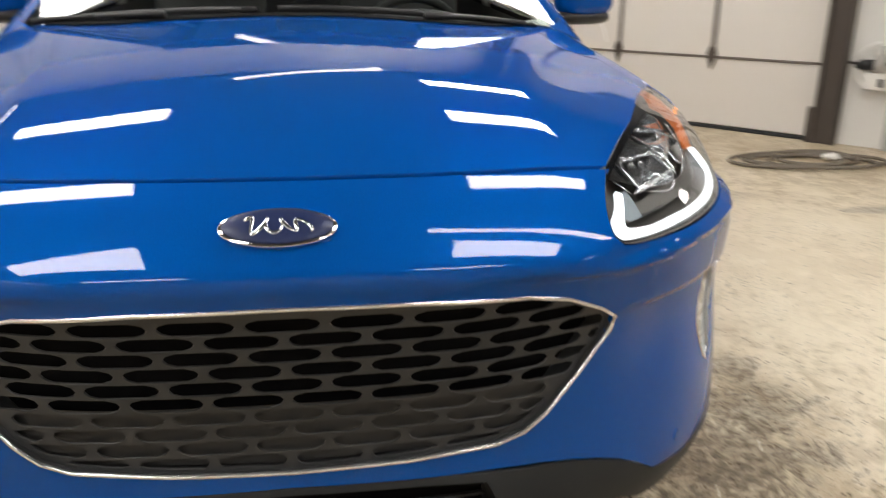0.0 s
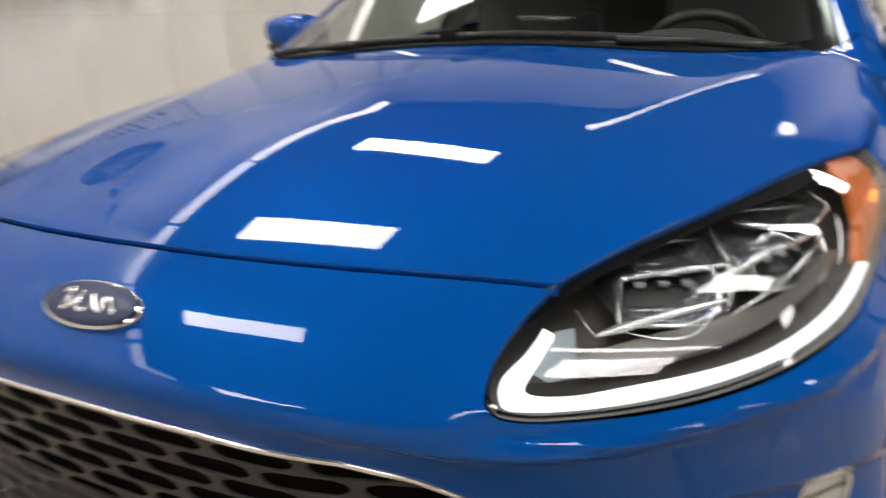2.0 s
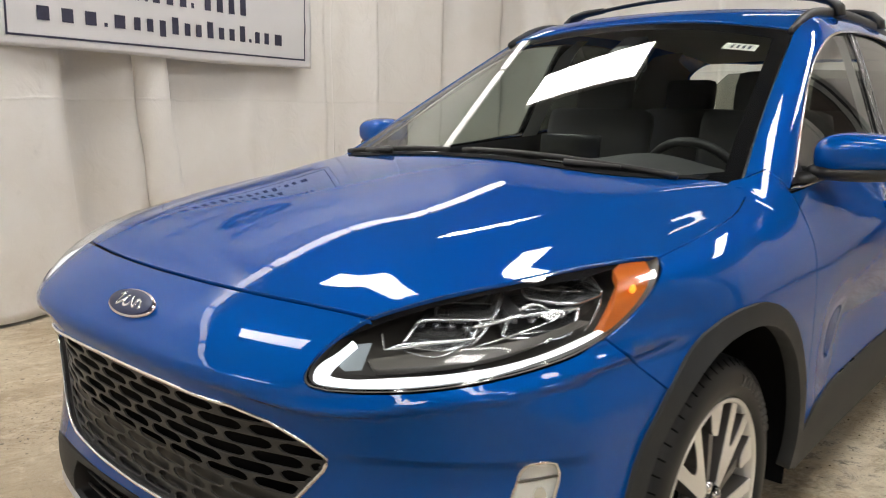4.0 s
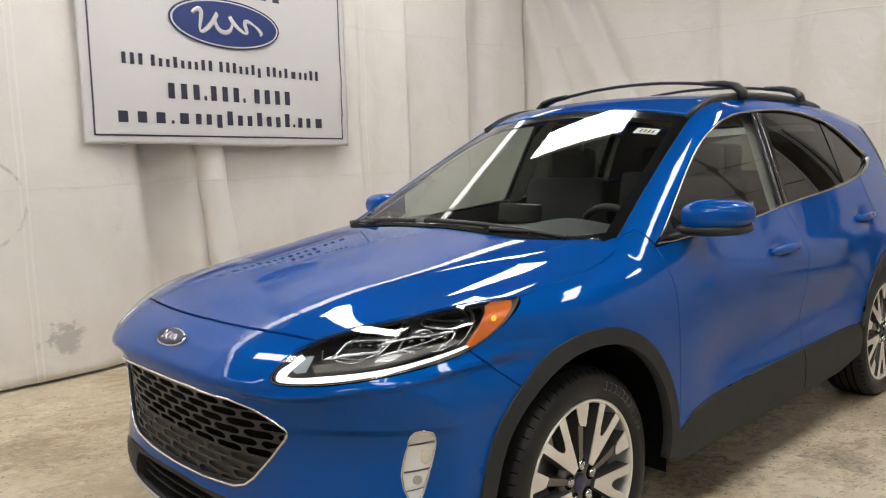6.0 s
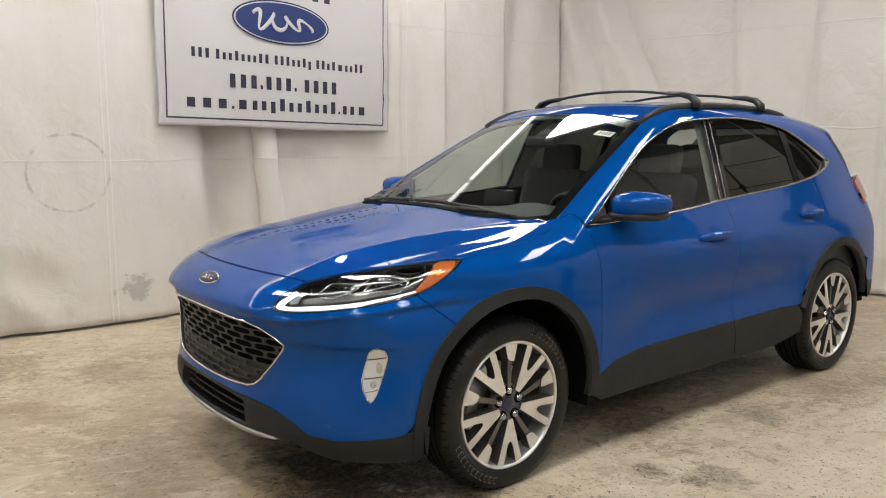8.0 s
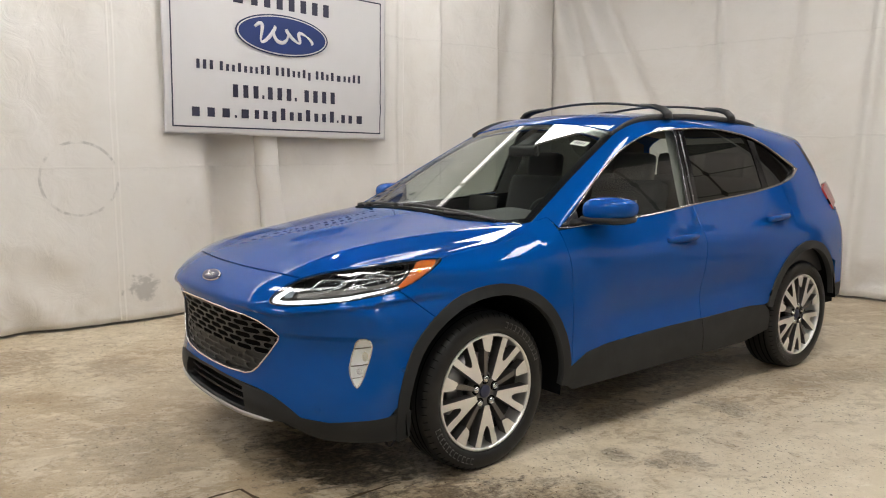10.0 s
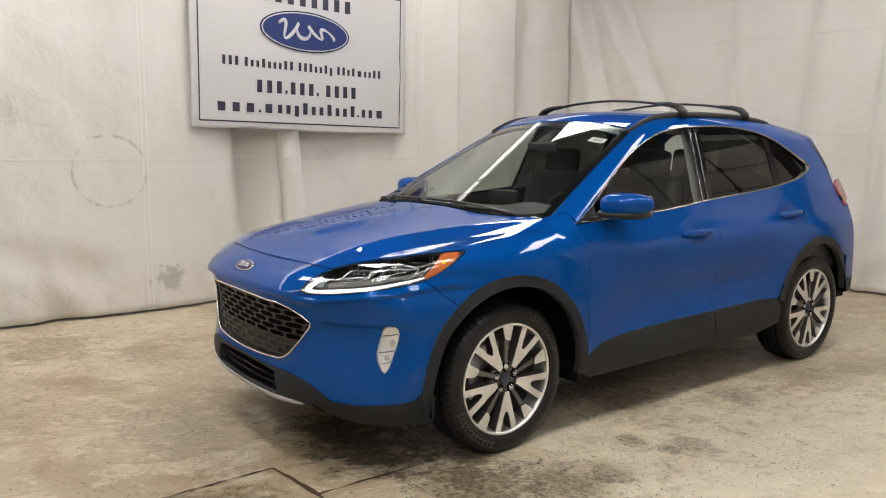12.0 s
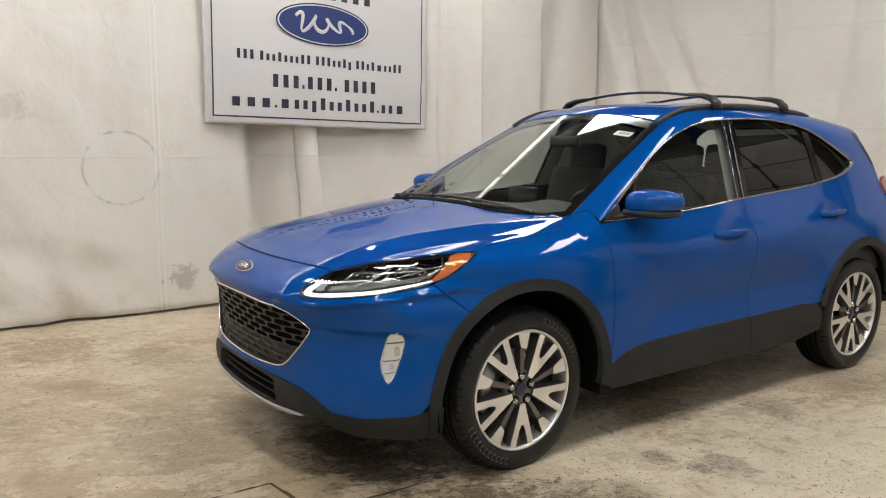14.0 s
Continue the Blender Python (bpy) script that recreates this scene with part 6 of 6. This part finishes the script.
def build_garage():
    for name, u0, u1, z0, z1 in (("wall_beside_door", -1.7, -0.14, 0, CEIL), ("wall_beside_gate", 2.64, 3.16, 0, CEIL), ("wall_over_door", -0.14, 2.64, 2.97, CEIL)):
        bm = bmesh.new()
        box(bm, ((u0 + u1) / 2, -0.08, (z0 + z1) / 2), (u1 - u0, 0.12, z1 - z0))
        tagged(in_garage(name, bm, DARKWALL if name == "wall_over_door" else WHITEPAINT), "painted panel wall beside the garage door", "wall", kind="structure")
    door = tagged(empty("door_1"), "white sectional garage door, closed", "garage door", kind="structure")
    for k in range(5):
        bm = bmesh.new()
        z0, z1 = 0.03 + 0.585 * k, 0.03 + 0.585 * (k + 1)
        box(bm, (1.25, -0.03, (z0 + z1) / 2), (2.74, 0.045, z1 - z0 - 0.008), 0.006)
        in_garage("door_panel", bm, DOORWHITE, door)
        if k:
            bm = bmesh.new()
            box(bm, (1.25, -0.003, z0), (2.70, 0.012, 0.022), 0.004)
            in_garage("panel_rail", bm, STRAP, door, "grey brown rail")
    for u in (0.74, 1.67):
        for k in range(1, 5):
            z0, z1 = 0.03 + 0.585 * k, 0.03 + 0.585 * (k + 1)
            bm = bmesh.new()
            box(bm, (u, 0.006, (z0 + z1) / 2), (0.034, 0.016, z1 - z0), 0.004)
            in_garage("stile", bm, STRAP, door)
            bm = bmesh.new()
            vs = [bm.verts.new(p) for p in ((u - 0.045, 0.012, z0 + 0.03), (u, 0.012, z0 - 0.105), (u + 0.045, 0.012, z0 + 0.03), (u + 0.02, 0.012, z0 + 0.09), (u - 0.02, 0.012, z0 + 0.09))]
            r = bmesh.ops.extrude_face_region(bm, geom=[bm.faces.new(vs)])
            bmesh.ops.translate(bm, vec=(0, 0.012, 0), verts=[v for v in r["geom"] if isinstance(v, bmesh.types.BMVert)])
            in_garage("hinge", bm, STEEL, door, "dark pointed hinge")
    # thin white line that arches across the door's lower panels
    bm = bmesh.new()
    sweep(bm, smooth_line([(-0.07, 0.004, 0.72), (0.05, 0.004, 0.80), (0.23, 0.004, 0.857), (0.43, 0.004, 0.866), (0.53, 0.004, 0.845), (0.575, 0.004, 0.76), (0.60, 0.004, 0.69)], 30), 0.006, 6)
    in_garage("bent_line", bm, LINEWHITE, door, "thin bent white line on the door", smooth=True)
    bm = bmesh.new()
    box(bm, (1.25, -0.01, 0.012), (2.74, 0.05, 0.024), 0.006)
    in_garage("bottom_seal", bm, BLACK, door)
    for u, w in ((-0.27, 0.20), (2.70, 0.17)):
        col = tagged(empty("steel_column"), "dark brown steel column beside the garage door", "column", "door columns")
        bm = bmesh.new()
        box(bm, (u, 0.03, CEIL / 2), (w, 0.10, CEIL), 0.008)
        in_garage("column_web", bm, STEEL, col)
        for du in (-w / 2 + 0.01, w / 2 - 0.01):
            bm = bmesh.new()
            box(bm, (u + du, 0.07, CEIL / 2), (0.02, 0.09, CEIL), 0.004)
            in_garage("column_flange", bm, STEEL, col)
        bm = bmesh.new()
        box(bm, (u - 0.11, 0.05, 0.14), (0.06, 0.08, 0.28), 0.006)
        in_garage("door_track", bm, STEEL, col)
    # hoses hung beside the column
    for u, drop in ((-0.52, 0.35), (-0.62, 0.5)):
        bm = bmesh.new()
        pts = [(u, 0.06, 2.8), (u - 0.01, 0.06, 1.5), (u, 0.06, drop + 0.12), (u + 0.05, 0.06, drop), (u + 0.11, 0.06, drop + 0.12), (u + 0.13, 0.06, 1.5), (u + 0.12, 0.06, 2.8)]
        sweep(bm, smooth_line(pts, 40), 0.010, 6)
        tagged(in_garage("hanging_hose", bm, BLACK, smooth=True), "thin dark hose looped down the wall", "hose", "hanging hoses")
    # white wall bracket with a pump
    b = tagged(empty("wall_pump"), "white wall bracket with a bottle, tube and dark reel", "pump")
    bm = bmesh.new()
    box(bm, (3.02, 0.05, 0.52), (0.16, 0.10, 0.13), 0.012)
    in_garage("bracket", bm, WHITEPAINT, b)
    bm = bmesh.new()
    sweep(bm, smooth_line([(3.0, 0.06, 0.80), (2.90, 0.06, 0.74), (2.87, 0.07, 0.62), (2.93, 0.07, 0.50), (3.02, 0.07, 0.47)], 18), 0.016, 8)
    in_garage("tube", bm, WHITEPAINT, b, smooth=True)
    bm = bmesh.new()
    sweep(bm, [(2.86, 0.05, 0.63), (2.98, 0.06, 0.64)], 0.04, 14)
    in_garage("reel", bm, BLACK, b, smooth=True)
    bm = bmesh.new()
    sweep(bm, [(3.03, 0.07, 0.585), (3.03, 0.07, 0.70), (3.03, 0.07, 0.73), (3.03, 0.07, 0.78)], [0.045, 0.045, 0.02, 0.018], 14)
    in_garage("bottle", bm, BAGPLASTIC, b, smooth=True)
    bm = bmesh.new()
    box(bm, (3.06, 0.105, 0.51), (0.035, 0.012, 0.06), 0.003)
    in_garage("socket", bm, BLACK, b)
    # a rail at half height along the wall
    bm = bmesh.new()
    box(bm, (2.97, -0.005, 0.64), (0.36, 0.03, 0.02), 0.004)
    tagged(in_garage("trim_rail", bm, STEEL), "dark rail along the white wall", "trim", kind="structure")
    bm = bmesh.new()
    box(bm, (-0.95, -0.005, 0.66), (0.85, 0.03, 0.03), 0.004)
    tagged(in_garage("trim_rail", bm, STRAP), "dark rail along the white wall", "trim", kind="structure")


build_garage()


def build_floor_things():
    # coiled hose on the floor
    bm = bmesh.new()
    pts = []
    for k in range(170):
        a = 2 * math.pi * k / 34
        r = 0.30 + 0.09 * math.sin(a * 0.37) + 0.03 * math.sin(a * 2.1)
        c = Vector((3.42 + 0.11 * math.sin(k * 0.05), 3.14 + 0.05 * math.cos(k * 0.07)))
        pts.append((c.x + r * 1.25 * math.cos(a), c.y + r * 0.75 * math.sin(a), 0.013 + 0.006 * (1 + math.sin(k * 0.31))))
    pts += [(3.9, 3.0, 0.013), (4.3, 2.9, 0.013), (4.8, 2.6, 0.013)]
    sweep(bm, pts, 0.012, 8)
    h = tagged(obj("coiled_hose", bm, HOSE), "dusty grey hose lying in loose coils on the floor", "hose")
    bm = bmesh.new()
    for x, y in ((3.60, 3.17), (3.66, 3.19), (3.63, 3.13)):
        bmesh.ops.create_icosphere(bm, subdivisions=2, radius=0.032, matrix=Matrix.Translation((x, y, 0.034)) @ Matrix.Diagonal((1.2, 0.9, 0.8, 1)))
    part("white_coupling", bm, WHITEPAINT, h, "white plastic coupling")
    # crumpled bag of plastic film
    bm = bmesh.new()
    bmesh.ops.create_icosphere(bm, subdivisions=5, radius=1.0)
    for v in bm.verts:
        p = v.co.copy()
        d = 1 + 0.22 * noise.noise(p * 1.7) + 0.13 * noise.noise(p * 4.2 + Vector((3, 1, 2))) + 0.07 * abs(noise.noise(p * 9))
        v.co = Vector((1.78 + 0.30 * p.x * d, 6.02 + 0.24 * p.y * d, max(0.004, 0.27 + 0.31 * p.z * d)))
    tagged(obj("plastic_bag", bm, BAGPLASTIC, smooth=False), "crumpled milky plastic bag resting against the wall", "bag")
    # joints of the floor slab
    for a, b in (((0.417, -0.962), (0.44, -2.6)), ((0.417, -0.962), (1.9, -0.80)), ((0.76, -0.92), (0.76, -0.36))):
        a, b = Vector((*a, 0)), Vector((*b, 0))
        d = (b - a).normalized()
        s = Vector((-d.y, d.x, 0))
        bm = bmesh.new()
        k = int((b - a).length / 0.04)
        l, r = [], []
        for i in range(k + 1):
            p = a + (b - a) * i / k
            w = 0.0015 + 0.015 * max(0.0, 0.25 + noise.noise(p * 9)) ** 1.2
            off = s * (0.012 * noise.noise(p * 3) + 0.006 * noise.noise(p * 14))
            l.append(bm.verts.new(p + off + s * w + Vector((0, 0, 0.0035))))
            r.append(bm.verts.new(p + off - s * w + Vector((0, 0, 0.0035))))
        for i in range(k):
            bm.faces.new((l[i], r[i], r[i + 1], l[i + 1]))
        tagged(obj("floor_joint", bm, JOINT, smooth=False), "dark dirt-filled joint in the concrete", "joint", kind="structure")
    # grit by the front wheel and along the sill
    rng = random.Random(5)
    bm = bmesh.new()
    for cx, cy, sx, sy, count in ((1.25, -0.1, 0.25, 0.28, 170), (0.95, -0.45, 0.18, 0.2, 90), (0.3, -1.25, 0.6, 0.3, 60), (1.6, 0.9, 0.6, 0.7, 120), (-0.9, -1.3, 0.9, 0.6, 70), (1.4, 2.4, 0.5, 0.8, 60)):
        for _ in range(count):
            x, y, r = rng.gauss(cx, sx), rng.gauss(cy, sy), rng.uniform(0.0015, 0.005)
            vs = [bm.verts.new((x + r * c[0], y + r * c[1], max(0.0, r * c[2]))) for c in ((1, 0.2, 0), (0, 1, 0), (-1, -0.1, 0), (0.1, -0.9, 0), (0.1, 0, 0.9))]
            for i in range(4):
                bm.faces.new((vs[i], vs[(i + 1) % 4], vs[4]))
    tagged(obj("floor_grit", bm, JOINT, smooth=False), "scattered dark grit on the concrete", "grit", kind="stuff")


JOINT = material("joint_dirt", (0.075, 0.048, 0.024), 0.85)
build_floor_things()
